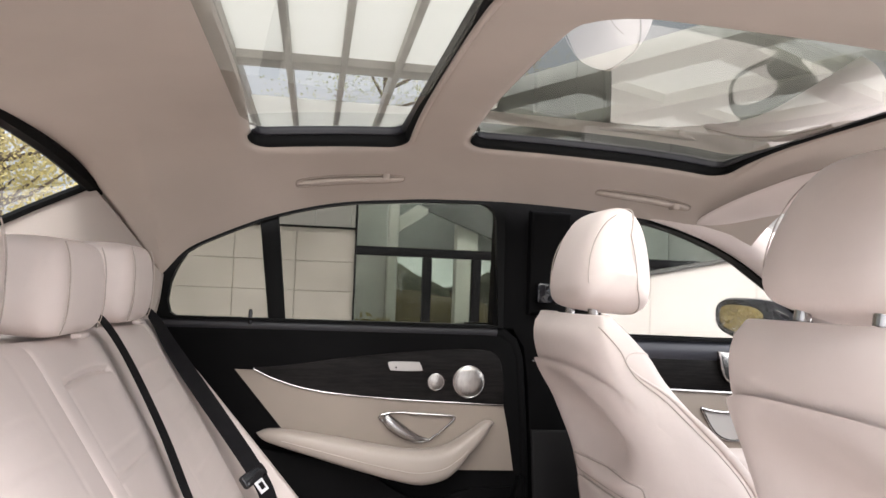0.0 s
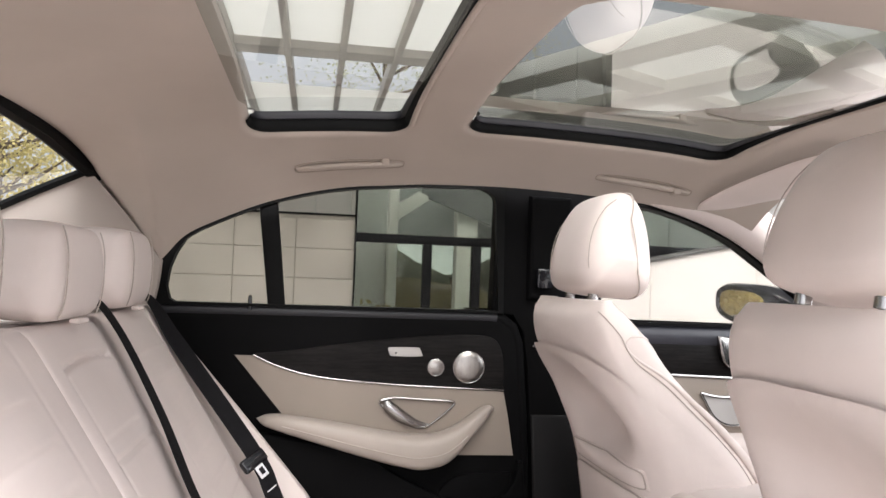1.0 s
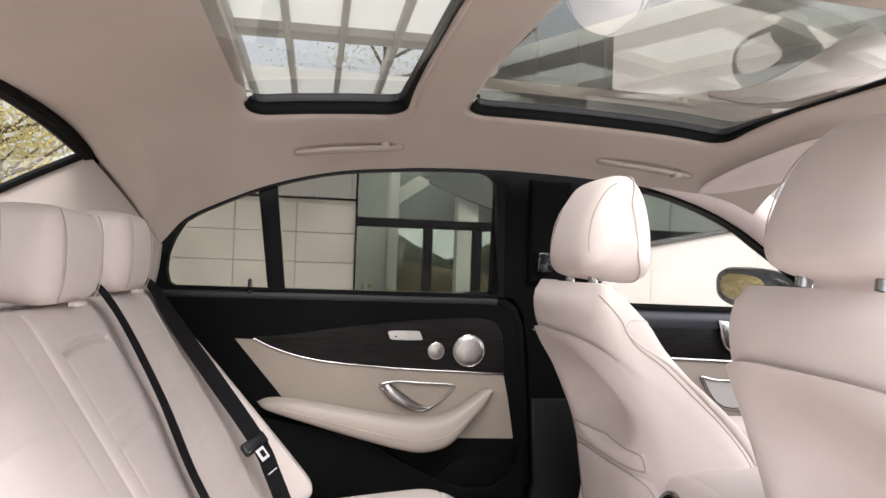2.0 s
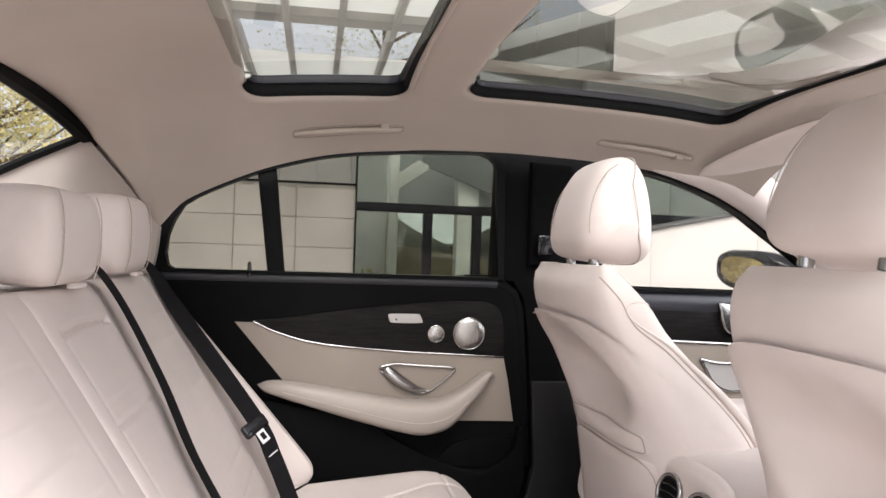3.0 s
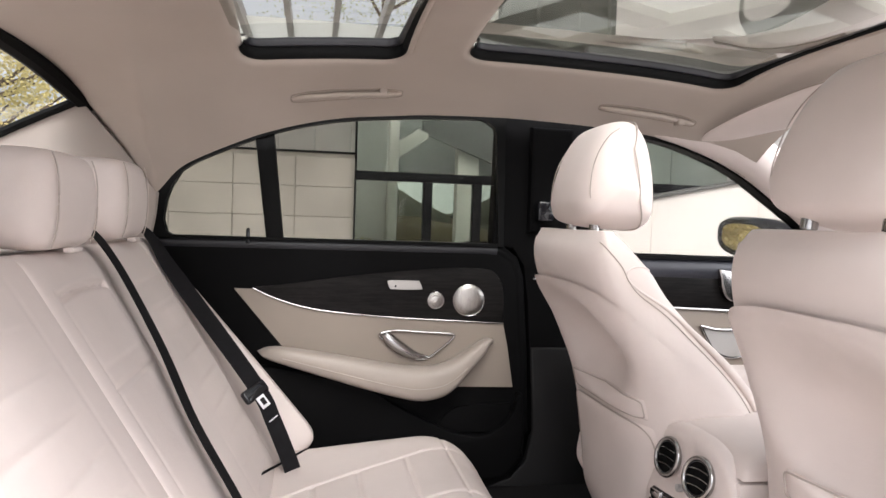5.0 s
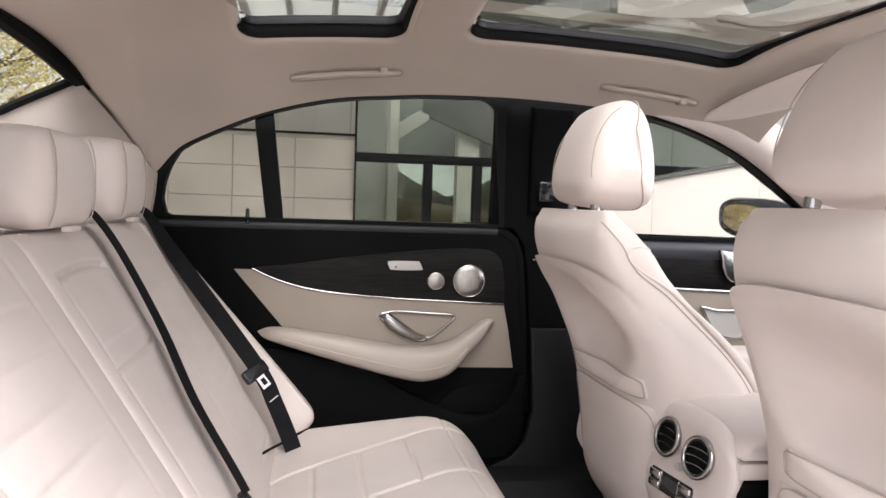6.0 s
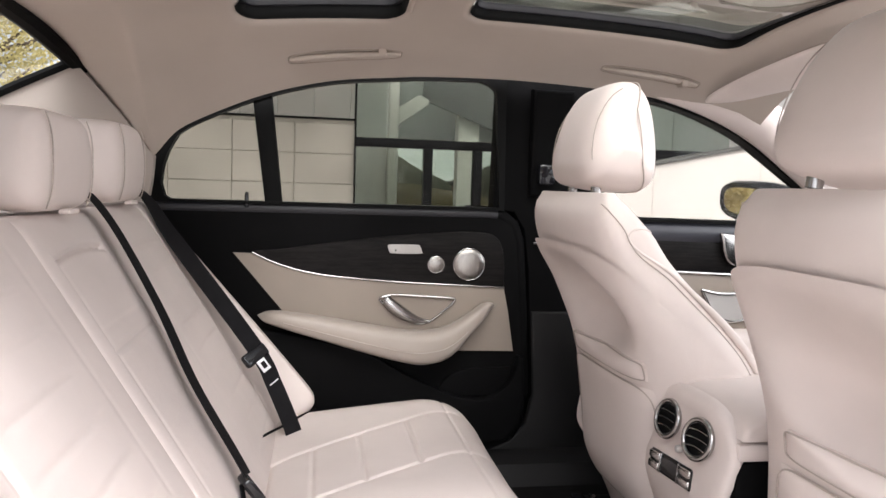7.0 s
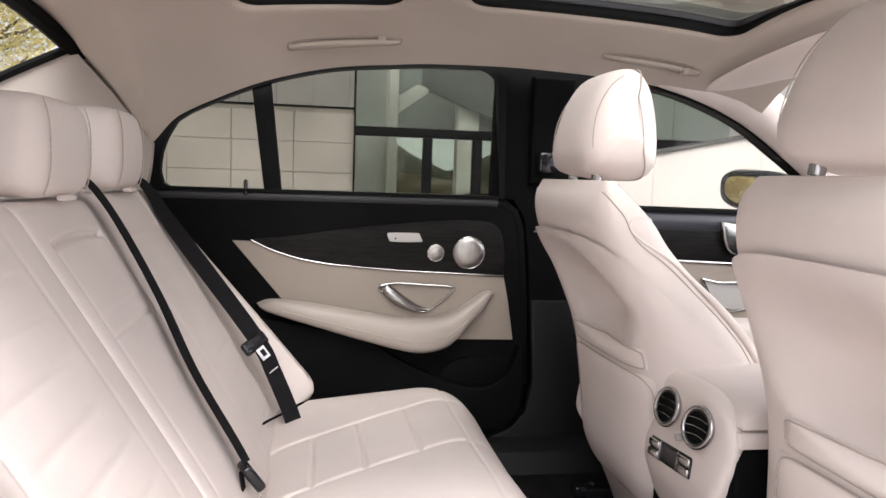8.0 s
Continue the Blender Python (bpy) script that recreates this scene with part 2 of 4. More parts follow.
def cushion(w, h, d, p=7.0, q=2.0, nu=40, nv=40, bulge=0.0, shape=None, back=0.03):
    """A pillow lying in x (w), y (h), face up at z = d; shape(u, v) adds to its height (metres)."""
    def line(n):
        return [math.sin(0.5 * math.pi * (2 * i / n - 1)) * 0.5 + (2 * i / n - 1) * 0.5 for i in range(n + 1)]
    us, vs = line(nu), line(nv)
    bm = bmesh.new()
    grid = []
    for v in vs:
        row = []
        for u in us:
            e = max(0.0, 1 - abs(u) ** p) ** (1 / q) * max(0.0, 1 - abs(v) ** p) ** (1 / q)
            z = d * e + bulge * (1 - u * u) * (1 - v * v)
            if shape:
                z += shape(u * w / 2, v * h / 2) * min(1, e * 1.5)
            row.append(bm.verts.new((u * w / 2, v * h / 2, z)))
        grid.append(row)
    for a, b in zip(grid, grid[1:]):
        for i in range(nu):
            bm.faces.new((a[i], a[i + 1], b[i + 1], b[i]))
    rim = grid[0] + [r[-1] for r in grid[1:]] + grid[-1][-2::-1] + [r[0] for r in grid[-2:0:-1]]
    low = [bm.verts.new((v.co.x, v.co.y, -back)) for v in rim]
    for i in range(len(rim)):
        j = (i + 1) % len(rim)
        bm.faces.new((rim[i], rim[j], low[j], low[i]))
    bm.faces.new(low)
    return bm


def groove(d, width, depth):
    return -depth * math.exp(-(d / width) ** 2)


def disc(c, r, depth, axis_m, n=32, dome=0.0):
    rings = []
    for k, (rr, z) in enumerate(((r, 0), (r, depth * 0.7), (r * 0.94, depth), (r * 0.6, depth + dome * 0.6), (r * 0.15, depth + dome))):
        rings.append([axis_m @ Vector((c[0] + rr * math.cos(2 * math.pi * i / n), c[1] + rr * math.sin(2 * math.pi * i / n), z)) for i in range(n)])
    return loft(rings)


def ring_mesh(R, r, axis_m, n=36, k=10, flat=1.0):
    bm = bmesh.new()
    vs = [[bm.verts.new(axis_m @ Vector(((R + r * math.cos(b)) * math.cos(a), (R + r * math.cos(b)) * math.sin(a), r * flat * math.sin(b)))) for b in [2 * math.pi * j / k for j in range(k)]] for a in [2 * math.pi * i / n for i in range(n)]]
    for i in range(n):
        for j in range(k):
            bm.faces.new((vs[i][j], vs[(i + 1) % n][j], vs[(i + 1) % n][(j + 1) % k], vs[i][(j + 1) % k]))
    return bm


# ---- cabin: x forward, y towards the far door, car's middle at y = MID ----
MID = -0.74
FLOOR = 0.22

# headliner: side edge height by x, crown height by x
EDGE = smooth_table([(-1.02, 1.33), (-0.947, 1.25), (-0.87, 1.155), (-0.80, 1.068), (-0.785, 1.06), (-0.744, 1.11), (-0.705, 1.139), (-0.612, 1.184), (-0.53, 1.217), (-0.433, 1.245), (-0.334, 1.264), (-0.217, 1.275), (-0.128, 1.282), (0.04, 1.286), (0.163, 1.284), (0.323, 1.276), (0.47, 1.262), (0.57, 1.241), (0.672, 1.206), (0.76, 1.16)], 4)
CROWN = smooth_table([(-1.05, 1.315), (-0.95, 1.345), (-0.8, 1.378), (-0.6, 1.398), (-0.4, 1.402), (-0.1, 1.406), (0.3, 1.395), (0.55, 1.375), (0.76, 1.34)], 6)
HOLES = ((-0.570, -0.222, -1.20, -0.262, 0.06), (-0.078, 0.555, -1.095, -0.285, 0.085))
HALF, HALF_NEAR = 0.70, 0.80


def roof_z(x, y):
    s = min(1.0, abs(y - MID) / (HALF if y > MID else HALF_NEAR))
    e = EDGE(x) if y > MID else max(EDGE(x), 1.24)
    return e + (CROWN(x) - e) * (1 - s ** 3.2)


def hole_distance(x, y, h):
    x0, x1, y0, y1, r = h
    r = 0.045 if y > (y0 + y1) / 2 else r
    qx, qy = abs(x - (x0 + x1) / 2) - (x1 - x0) / 2 + r, abs(y - (y0 + y1) / 2) - (y1 - y0) / 2 + r
    return math.hypot(max(qx, 0), max(qy, 0)) + min(max(qx, qy), 0) - r


def headliner():
    bm = bmesh.new()
    nx, ny = 175, 140
    grid = []
    for i in range(nx + 1):
        row = []
        for j in range(ny + 1):
            y = MID - HALF_NEAR + (HALF + HALF_NEAR) * j / ny
            rear = -0.947 - 0.06 * max(0, 1 - (abs(y - MID) / HALF) ** 2)
            x = rear + (0.76 - rear) * i / nx
            inside = False
            z_up = 0.0
            for h in HOLES:
                d = hole_distance(x, y, h)
                if abs(d) < 0.0052:
                    e = 0.001
                    gx = (hole_distance(x + e, y, h) - hole_distance(x - e, y, h)) / (2 * e)
                    gy = (hole_distance(x, y + e, h) - hole_distance(x, y - e, h)) / (2 * e)
                    x, y, d = x - gx * d, y - gy * d, 0.0
                if d < -1e-4:
                    inside = True
                lip = 0.024
                if d < lip:
                    k = max(0.0, d)
                    z_up = 0.5 * lip - 0.5 * math.sqrt(max(0.0, lip ** 2 - (lip - k) ** 2))
            row.append((bm.verts.new((x, y, roof_z(x, y) + z_up)), inside))
        grid.append(row)
    for a, b in zip(grid, grid[1:]):
        for j in range(ny):
            q = (a[j], a[j + 1], b[j + 1], b[j])
            if not any(s for _, s in q):
                bm.faces.new([v for v, _ in q])
    for v in [v for v in bm.verts if not v.link_faces]:
        bm.verts.remove(v)
    # outer skin above, to give the roof thickness
    r = bmesh.ops.extrude_face_region(bm, geom=bm.faces[:])
    for v in r["geom"]:
        if isinstance(v, bmesh.types.BMVert):
            v.co.z += 0.014
    return bm


solid("ceiling", headliner(), FABRIC, "beige fabric headliner with two sunroof openings", "headliner", "structure")


def pane_z(h, x, y):
    """The nearly flat glass over an opening."""
    x0, x1, y0, y1, r = h
    k = (y - y0) / (y1 - y0)
    return (1 - k) * (roof_z(x, y0) + 0.016) + k * (roof_z(x, y1) + (0.044 if x0 < -0.3 else 0.034))


def sunroof(h, name):
    x0, x1, y0, y1, r = h
    t = thing(name, "tinted glass sunroof panel in a black frame", "sunroof", "sunroof panels")
    # seal along the far and the front edge, where the glass rests in its frame
    r = 0.045
    path = [(x0, y1 - r - 0.012, -1, 0)]
    path += [(x0 + r - r * math.cos(radians(a)), y1 - r + r * math.sin(radians(a)), -math.cos(radians(a)), math.sin(radians(a))) for a in range(0, 91, 15)]
    path += [(x0 + r + (x1 - r - x0 - r) * k / 10, y1, 0, 1) for k in range(1, 11)]
    path += [(x1 - r + r * math.sin(radians(a)), y1 - r + r * math.cos(radians(a)), math.sin(radians(a)), math.cos(radians(a))) for a in range(12, 90, 13)]
    path += [(x1, y1 - r + (y0 + r - y1 + r) * k / 12, 1, 0) for k in range(13)]
    for nm, prof in (("frame", ((0.004, 0.003), (0.0, 0.006), (-0.004, 0.012), (-0.005, 0.020))), ("seal", ((-0.005, 0.020), (-0.011, 0.021), (-0.014, 0.025), (-0.014, 0.032), (0.006, 0.038)))):
        rings = []
        for x, y, nx, ny in path:
            q = math.hypot(nx, ny)
            z0, z1 = roof_z(x, y), pane_z(h, x, y) + 0.004
            rings.append([(x + g * nx / q, y + g * ny / q, z0 + (z1 - z0) * min(1.1, dz / 0.032)) for g, dz in prof])
        part(nm, loft(rings, cap=False, closed=False), RUBBER if nm == "frame" else BLACK_SHEEN, t, "black rubber sealed frame" if nm == "frame" else "folded black rubber seal")
    # beige lip rolled along the front edge
    part("lip", tube([(x1 + 0.010, y1 - r * 1.1 + (y0 + r - y1 + r) * k / 12, roof_z(x1 + 0.01, y1 - r * 1.1 + (y0 + r - y1 + r) * k / 12) + 0.002) for k in range(13)], 0.006, 10), FABRIC, t, "rolled beige lip")
    bm = bmesh.new()
    n = 14
    vs = [[bm.verts.new((x, y, pane_z(h, x, y))) for y in [y0 - 0.012 + (y1 - y0 + 0.012) * j / n for j in range(n + 1)]] for x in [x0 - 0.012 + (x1 - x0 + 0.012) * i / n for i in range(n + 1)]]
    for a, b in zip(vs, vs[1:]):
        for j in range(n):
            bm.faces.new((a[j], a[j + 1], b[j + 1], b[j]))
    part("pane", bm, GLASS_ROOF if x0 < -0.3 else GLASS_ROOF_DARK, t, "tinted glass pane")
    return t


for h in HOLES:
    sunroof(h, "sunroof_panel")

# floor, sills, parcel shelf
solid("floor", box(-1.5, 1.6, -1.55, 0.06, FLOOR - 0.05, FLOOR, 0.01), CARPET, "black carpeted car floor", "floor", "structure")
solid("parcel_shelf", box(-1.75, -0.80, -1.44, -0.04, 0.90, 0.945, 0.01), LEATHER, "beige covered parcel shelf behind the bench", "parcel shelf", "structure")
solid("bulkhead", box(-1.0, -0.95, -1.44, -0.04, FLOOR, 0.90, 0.005), BLACK, "black panel behind the rear bench", "bulkhead", "structure")

# ---- pillars ----
def pillar_c():
    """Trim between rear glass, headliner and parcel shelf."""
    rows = [[(-0.945, -0.105, 1.262), (-0.86, -0.075, 1.16), (-0.785, -0.050, 1.058)],
            [(-1.05, -0.115, 1.205), (-0.92, -0.085, 1.10), (-0.79, -0.052, 1.0)],
            [(-1.17, -0.125, 1.14), (-0.99, -0.09, 1.04), (-0.80, -0.055, 0.94)],
            [(-1.35, -0.14, 1.055), (-1.1, -0.10, 0.98), (-0.80, -0.06, 0.90)],
            [(-1.60, -0.15, 0.94), (-1.2, -0.12, 0.92), (-0.80, -0.06, 0.86)]]
    rows = [crv(r, 5) for r in rows]
    cols = [crv([r[i] for r in rows], 5) for i in range(len(rows[0]))]
    bm = loft(cols, cap=False, closed=False)
    r = bmesh.ops.extrude_face_region(bm, geom=bm.faces[:])
    for v in r["geom"]:
        if isinstance(v, bmesh.types.BMVert):
            v.co.y += 0.03
    return bm


pc = part("pillar_trim", pillar_c(), PILLAR)
tagged(pc, "smooth beige rear pillar trim beside the rear window", "pillar trim", "", "structure")
bm = pillar_c()
bm.transform(Matrix.Translation((0, 2 * MID, 0)) @ Matrix.Diagonal((1, -1, 1, 1)))
tagged(part("pillar_trim", bm, PILLAR), "smooth beige rear pillar trim beside the rear window", "pillar trim", "", "structure")

# rear window: glass, dark edge on the headliner and on the pillars
rw = tagged(new("window_1"), "sloping rear window with a black edge", "window", "", "structure")
bm = bmesh.new()
bm.faces.new([bm.verts.new(p) for p in ((-0.955, -0.12, 1.27), (-1.02, -0.5, 1.335), (-1.03, MID, 1.345), (-1.02, 2 * MID + 0.5, 1.335), (-0.955, 2 * MID + 0.12, 1.27), (-1.62, 2 * MID + 0.15, 0.95), (-1.62, -0.15, 0.95))])
part("pane", bm, GLASS_CLEAR, rw, "clear rear glass")
part("window_frame", tube(crv([(-0.940, -0.075, 1.245), (-0.950, -0.11, 1.268), (-0.980, -0.3, 1.313), (-1.000, -0.55, 1.337), (-1.005, MID, 1.342), (-1.000, 2 * MID + 0.55, 1.337), (-0.950, 2 * MID + 0.11, 1.268)], 6), 0.020, 8), RUBBER, rw)
for s in (0, 1):
    bm = tube(crv([(-0.945, -0.108, 1.262), (-1.05, -0.118, 1.208), (-1.17, -0.128, 1.143), (-1.35, -0.143, 1.058), (-1.6, -0.153, 0.943)], 5), 0.010, 8)
    if s:
        bm.transform(Matrix.Translation((0, 2 * MID, 0)) @ Matrix.Diagonal((1, -1, 1, 1)))
    part("window_frame", bm, RUBBER, rw)


def pillar_a(side):
    pts = crv([(0.50, 1.285), (0.60, 1.258), (0.70, 1.222), (0.80, 1.170), (0.92, 1.085), (1.10, 0.95)], 5)
    rings = []
    for i, (x, z) in enumerate(pts):
        k = min(1.0, i / 10)
        ring = []
        for a, b in ((0.0, -0.028), (-0.014, -0.03), (-0.035 - 0.02 * k, -0.004), (-0.045 - 0.035 * k, 0.035), (-0.04 - 0.03 * k, 0.075), (0.0, 0.09), (0.04, 0.05), (0.04, -0.02)):
            ring.append((x + 0.5 * b, -0.03 + a, z + b * 0.8))
        rings.append(ring)
    bm = loft(rings)
    if side:
        bm.transform(Matrix.Translation((0, 2 * MID, 0)) @ Matrix.Diagonal((1, -1, 1, 1)))
    return bm


for s in (0, 1):
    tagged(part("pillar_trim", pillar_a(s), LEATHER, sharp=60), "beige front pillar trim beside the windscreen", "pillar trim", "", "structure")

# windscreen and dashboard close the front
ws = tagged(new("window_2"), "sloping windscreen", "window", "", "structure")
bm = bmesh.new()
bm.faces.new([bm.verts.new(p) for p in ((0.80, -0.12, 1.30), (0.80, -1.36, 1.30), (1.45, -1.40, 0.90), (1.45, -0.08, 0.90))])
part("pane", bm, GLASS_CLEAR, ws)
part("window_frame", tube(crv([(0.76, -0.06, 1.27), (0.775, -0.3, 1.315), (0.775, MID, 1.335), (0.775, -1.18, 1.315), (0.76, -1.42, 1.27)], 5), 0.014, 8), RUBBER, ws)
dash = thing("dashboard", "black soft dashboard below the windscreen", "dashboard")
part("body", cushion(0.5, 1.42, 0.12, 6, 2, 16, 16, back=0.45), BLACK, dash, m=pose(1.15, MID, 0.80))

# middle pillar on the far side: black trim, belt guide
pb = tagged(new("pillar_trim"), "black middle pillar trim with belt guide", "pillar trim", "", "structure")
bm = plate([(0.062, 0.95), (0.068, 1.30), (0.36, 1.292), (0.36, 0.94), (0.40, 0.80), (0.44, 0.23), (0.10, 0.23), (0.10, 0.30), (0.185, 0.36), (0.19, 0.45), (0.165, 0.80), (0.15, 0.90), (0.12, 0.945)], 0.06, 0.004, 0.01)
part("panel", bm, BLACK, pb)
# lower part of the pillar, with its soft light put into the colour
part("lower_panel", plate([(0.178, 0.68), (0.39, 0.68), (0.43, 0.24), (-0.05, 0.24), (-0.05, 0.290), (0.06, 0.298), (0.13, 0.322), (0.176, 0.37), (0.192, 0.45)], 0.02, 0.000, 0.008, 3), BLACK_HARD_LIT, pb, "hard lower pillar trim, black lightened for soft light")
part("backing", box(0.0, 0.46, 0.066, 0.085, 0.20, 0.96), BLACK_HARD_LIT, pb)
part("cover", plate([(0.155, 0.99), (0.155, 1.27), (0.27, 1.27), (0.27, 0.99)], 0.01, -0.022, 0.012, 3), BLACK, pb)
part("belt_guide", box(0.17, 0.215, -0.05, -0.015, 1.02, 1.075, 0.008), GLOSS_BLACK, pb, "black belt guide")
part("clip", box(0.176, 0.184, -0.004, 0.006, 0.862, 0.868, 0.001), CHROME, pb, "small bright clip")
part("sill_cover", loft([[(x, y, z) for y, z in ((0.05, 0.20), (0.05, 0.30), (0.0, 0.30), (-0.05, 0.275), (-0.07, 0.22))] for x in (-0.1, 0.05, 0.12, 0.16, 0.2, 0.25, 0.3, 0.36, 0.42, 0.6)]), BLACK_HARD_LIT, pb, "black door sill cover")


# ---- rear door ----
def chained(inner, outer, y0, y1):
    """A flat frame between two outlines with as many points."""
    rings = [[(x, y0, z) for x, z in outer], [(x, y1, z) for x, z in outer], [(x, y1, z) for x, z in inner], [(x, y0, z) for x, z in inner]]
    return loft([list(r) for r in rings + [rings[0]]], cap=False)


def rear_door():
    d = thing("car_door", "closed rear car door with black, wood and beige trim", "car door", "car doors")
    outline = [(-0.86, 0.955), (0.065, 0.957), (0.105, 0.948), (0.135, 0.915), (0.15, 0.86), (0.168, 0.65), (0.178, 0.45), (0.17, 0.37), (0.14, 0.325), (0.08, 0.295), (-0.2, 0.27), (-0.86, 0.27)]
    ol = [tuple(q) for q in crv([(-0.228, 0.717), (-0.19, 0.7235), (-0.12, 0.720), (-0.045, 0.716), (-0.036, 0.708), (-0.06, 0.684), (-0.098, 0.655), (-0.122, 0.648), (-0.15, 0.652), (-0.20, 0.682), (-0.232, 0.708), (-0.228, 0.717)], 4)[:-1]]
    part("trim_panel", plate_hole([(x - 0.012 * (x > 0), z - 0.014 * (z > 0.9)) for x, z in outline], ol, 0.075, -0.002), BLACK, d, "soft black door trim")
    part("shoulder", tube([(-0.86, 0.012, 0.938), (-0.3, 0.012, 0.940), (0.05, 0.012, 0.940), (0.075, 0.012, 0.938)], 0.018, 14), BLACK_SHEEN, d, "rounded black door shoulder")
    part("edge_bead", tube([(0.06, 0.013, 0.939), (0.085, 0.013, 0.936), (0.12, 0.014, 0.912), (0.136, 0.014, 0.87), (0.155, 0.014, 0.65), (0.165, 0.014, 0.45), (0.158, 0.014, 0.38), (0.13, 0.014, 0.335)], 0.0175, 14), BLACK, d, "rounded black door edge")
    # window frame
    xs = np.linspace(-0.735, 0.02, 26)
    inner = [(-0.755, 0.957), (-0.768, 0.965), (-0.776, 0.995), (-0.770, 1.04), (-0.758, 1.075)] + [(x, EDGE(x) - 0.0035) for x in xs] + [(0.04, 1.274), (0.055, 1.262), (0.061, 1.24), (0.075, 0.957)]
    outer = [(-0.80, 0.950), (-0.815, 0.956), (-0.825, 0.995), (-0.822, 1.05), (-0.805, 1.09)] + [(x - 0.01, EDGE(x) + 0.03) for x in xs] + [(0.07, 1.31), (0.085, 1.30), (0.084, 1.25), (0.090, 0.950)]
    part("window_frame", chained(inner, outer, 0.02, -0.012), RUBBER, d, "black rubber window frame")
    part("divider", plate([(-0.561, 1.215), (-0.514, 1.225), (-0.484, 0.95), (-0.527, 0.95)], 0.022, -0.006, 0.004), RUBBER, d, "black upright between the panes")
    part("pane", plate([(x, z) for x, z in inner if x > -0.53] + [(-0.50, 0.95)], 0.012, 0.010, 0), GLASS_SIDE, d, "tinted side window pane")
    part("pane", plate([(-0.51, 0.95)] + [(x, z) for x, z in inner if x < -0.52], 0.012, 0.010, 0), GLASS_SIDE, d, "tinted quarter window pane")
    part("lock_pin", loft([[(-0.572 + r * math.cos(a), -0.004 + r * math.sin(a), z) for a in [k * math.pi / 5 for k in range(10)]] for r, z in ((0.0055, 0.94), (0.005, 0.972), (0.004, 0.977), (0.001, 0.979))]), GLOSS_BLACK, d, "small black lock pin")
    # wood, chrome, beige
    low = crv([(-0.557, 0.828), (-0.51, 0.806), (-0.452, 0.787), (-0.40, 0.776), (-0.337, 0.768), (-0.191, 0.757), (-0.05, 0.751), (0.098, 0.745)], 4)
    up = crv([(0.098, 0.80), (0.09, 0.85), (0.072, 0.879), (0.040, 0.890), (-0.046, 0.890), (-0.194, 0.877), (-0.339, 0.859), (-0.48, 0.838), (-0.55, 0.831)], 4)
    part("wood_trim", plate([tuple(q) for q in low] + [tuple(q) for q in up], 0.0, -0.008, 0.003), WOOD, d, "dark open-pored wood inlay")
    part("chrome_strip", tube([(x, -0.009, z) for x, z in low], 0.0023, 8), CHROME, d, "thin satin chrome strip")
    part("beige_panel", plate_hole([(x, z - 0.003) for x, z in low] + [(0.112, 0.68), (0.13, 0.573), (-0.05, 0.575), (-0.3, 0.60), (-0.478, 0.677), (-0.603, 0.826)], ol, 0.0, -0.007), LEATHER_TAN_SHADED, d, "beige leather door panel")
    # armrest
    rows = [(-0.532, 0.677, 0.668, 0.012), (-0.515, 0.681, 0.655, 0.045), (-0.476, 0.681, 0.643, 0.068), (-0.37, 0.668, 0.610, 0.082), (-0.265, 0.652, 0.578, 0.088), (-0.19, 0.641, 0.558, 0.09), (-0.134, 0.636, 0.549, 0.09), (-0.075, 0.640, 0.560, 0.086), (-0.035, 0.656, 0.584, 0.078), (0.0, 0.682, 0.618, 0.068), (0.027, 0.704, 0.640, 0.060), (0.044, 0.708, 0.656, 0.052), (0.054, 0.703, 0.668, 0.036), (0.059, 0.694, 0.680, 0.015)]
    rows = crv(rows, 4)
    rings = []
    for x, zt, zb, w in rows:
        zc, hz = (zt + zb) / 2, max(0.002, (zt - zb) / 2)
        ring = []
        for k in range(20):
            a = 2 * math.pi * k / 20
            c, s = math.cos(a), math.sin(a)
            ring.append((x + 0.25 * (zc - 0.63) * s, -w / 2 - w / 2 * math.copysign(abs(c) ** 0.6, c), zc + hz * math.copysign(abs(s) ** 0.7, s)))
        rings.append(ring)
    # beige leather with the door's shade put into its colour
    arm = part("armrest", loft(rings), LEATHER_ARM_SHADED, d, "padded beige leather armrest", sharp=70)
    part("seam", tube([(x, -w - 0.0005, zb + 0.42 * (zt - zb)) for x, zt, zb, w in rows[8:36]], 0.0011, 6), SEAM, arm)
    # pull handle
    cx, cz = -0.13, 0.69
    cup = [[(cx + (x - cx) * k, y, cz + (z - cz) * k) for x, z in ol] for k, y in ((1.0, -0.006), (0.97, 0.0), (0.90, 0.018), (0.7, 0.032), (0.1, 0.036))]
    h = part("handle_cup", loft(cup), LEATHER_TAN_SHADED, d, "recessed beige pull cup")
    part("ring", tube([(x, -0.011, z) for x, z in ol + [ol[0]]], 0.003, 8), CHROME, h, "chrome ring")
    lev = crv([(-0.218, 0.710), (-0.205, 0.694), (-0.175, 0.672), (-0.14, 0.655), (-0.105, 0.650)], 5)
    part("handle", tube([(x, -0.012, z + 0.004) for x, z in lev], [0.005 + 0.012 * math.sin(math.pi * min(1, 0.15 + i / (len(lev) - 1) * 0.9)) for i in range(len(lev))], 12, 0.8, (0, 1, 0)), CHROME, h, "curved chrome pull handle")
    # switch, speakers
    sw = part("window_switch", plate(crv([(-0.216, 0.850), (-0.207, 0.8545), (-0.140, 0.855), (-0.132, 0.851), (-0.126, 0.838), (-0.131, 0.832), (-0.200, 0.8315), (-0.211, 0.836), (-0.216, 0.850)], 4)[:-1], -0.006, -0.013, 0.002), SILVER, d, "satin silver switch plate")
    part("dot", box(-0.197, -0.193, -0.0145, -0.012, 0.838, 0.842), GLOSS_BLACK, sw)
    face = Matrix(((1, 0, 0, 0), (0, 0, -1, 0), (0, 1, 0, 0), (0, 0, 0, 1)))
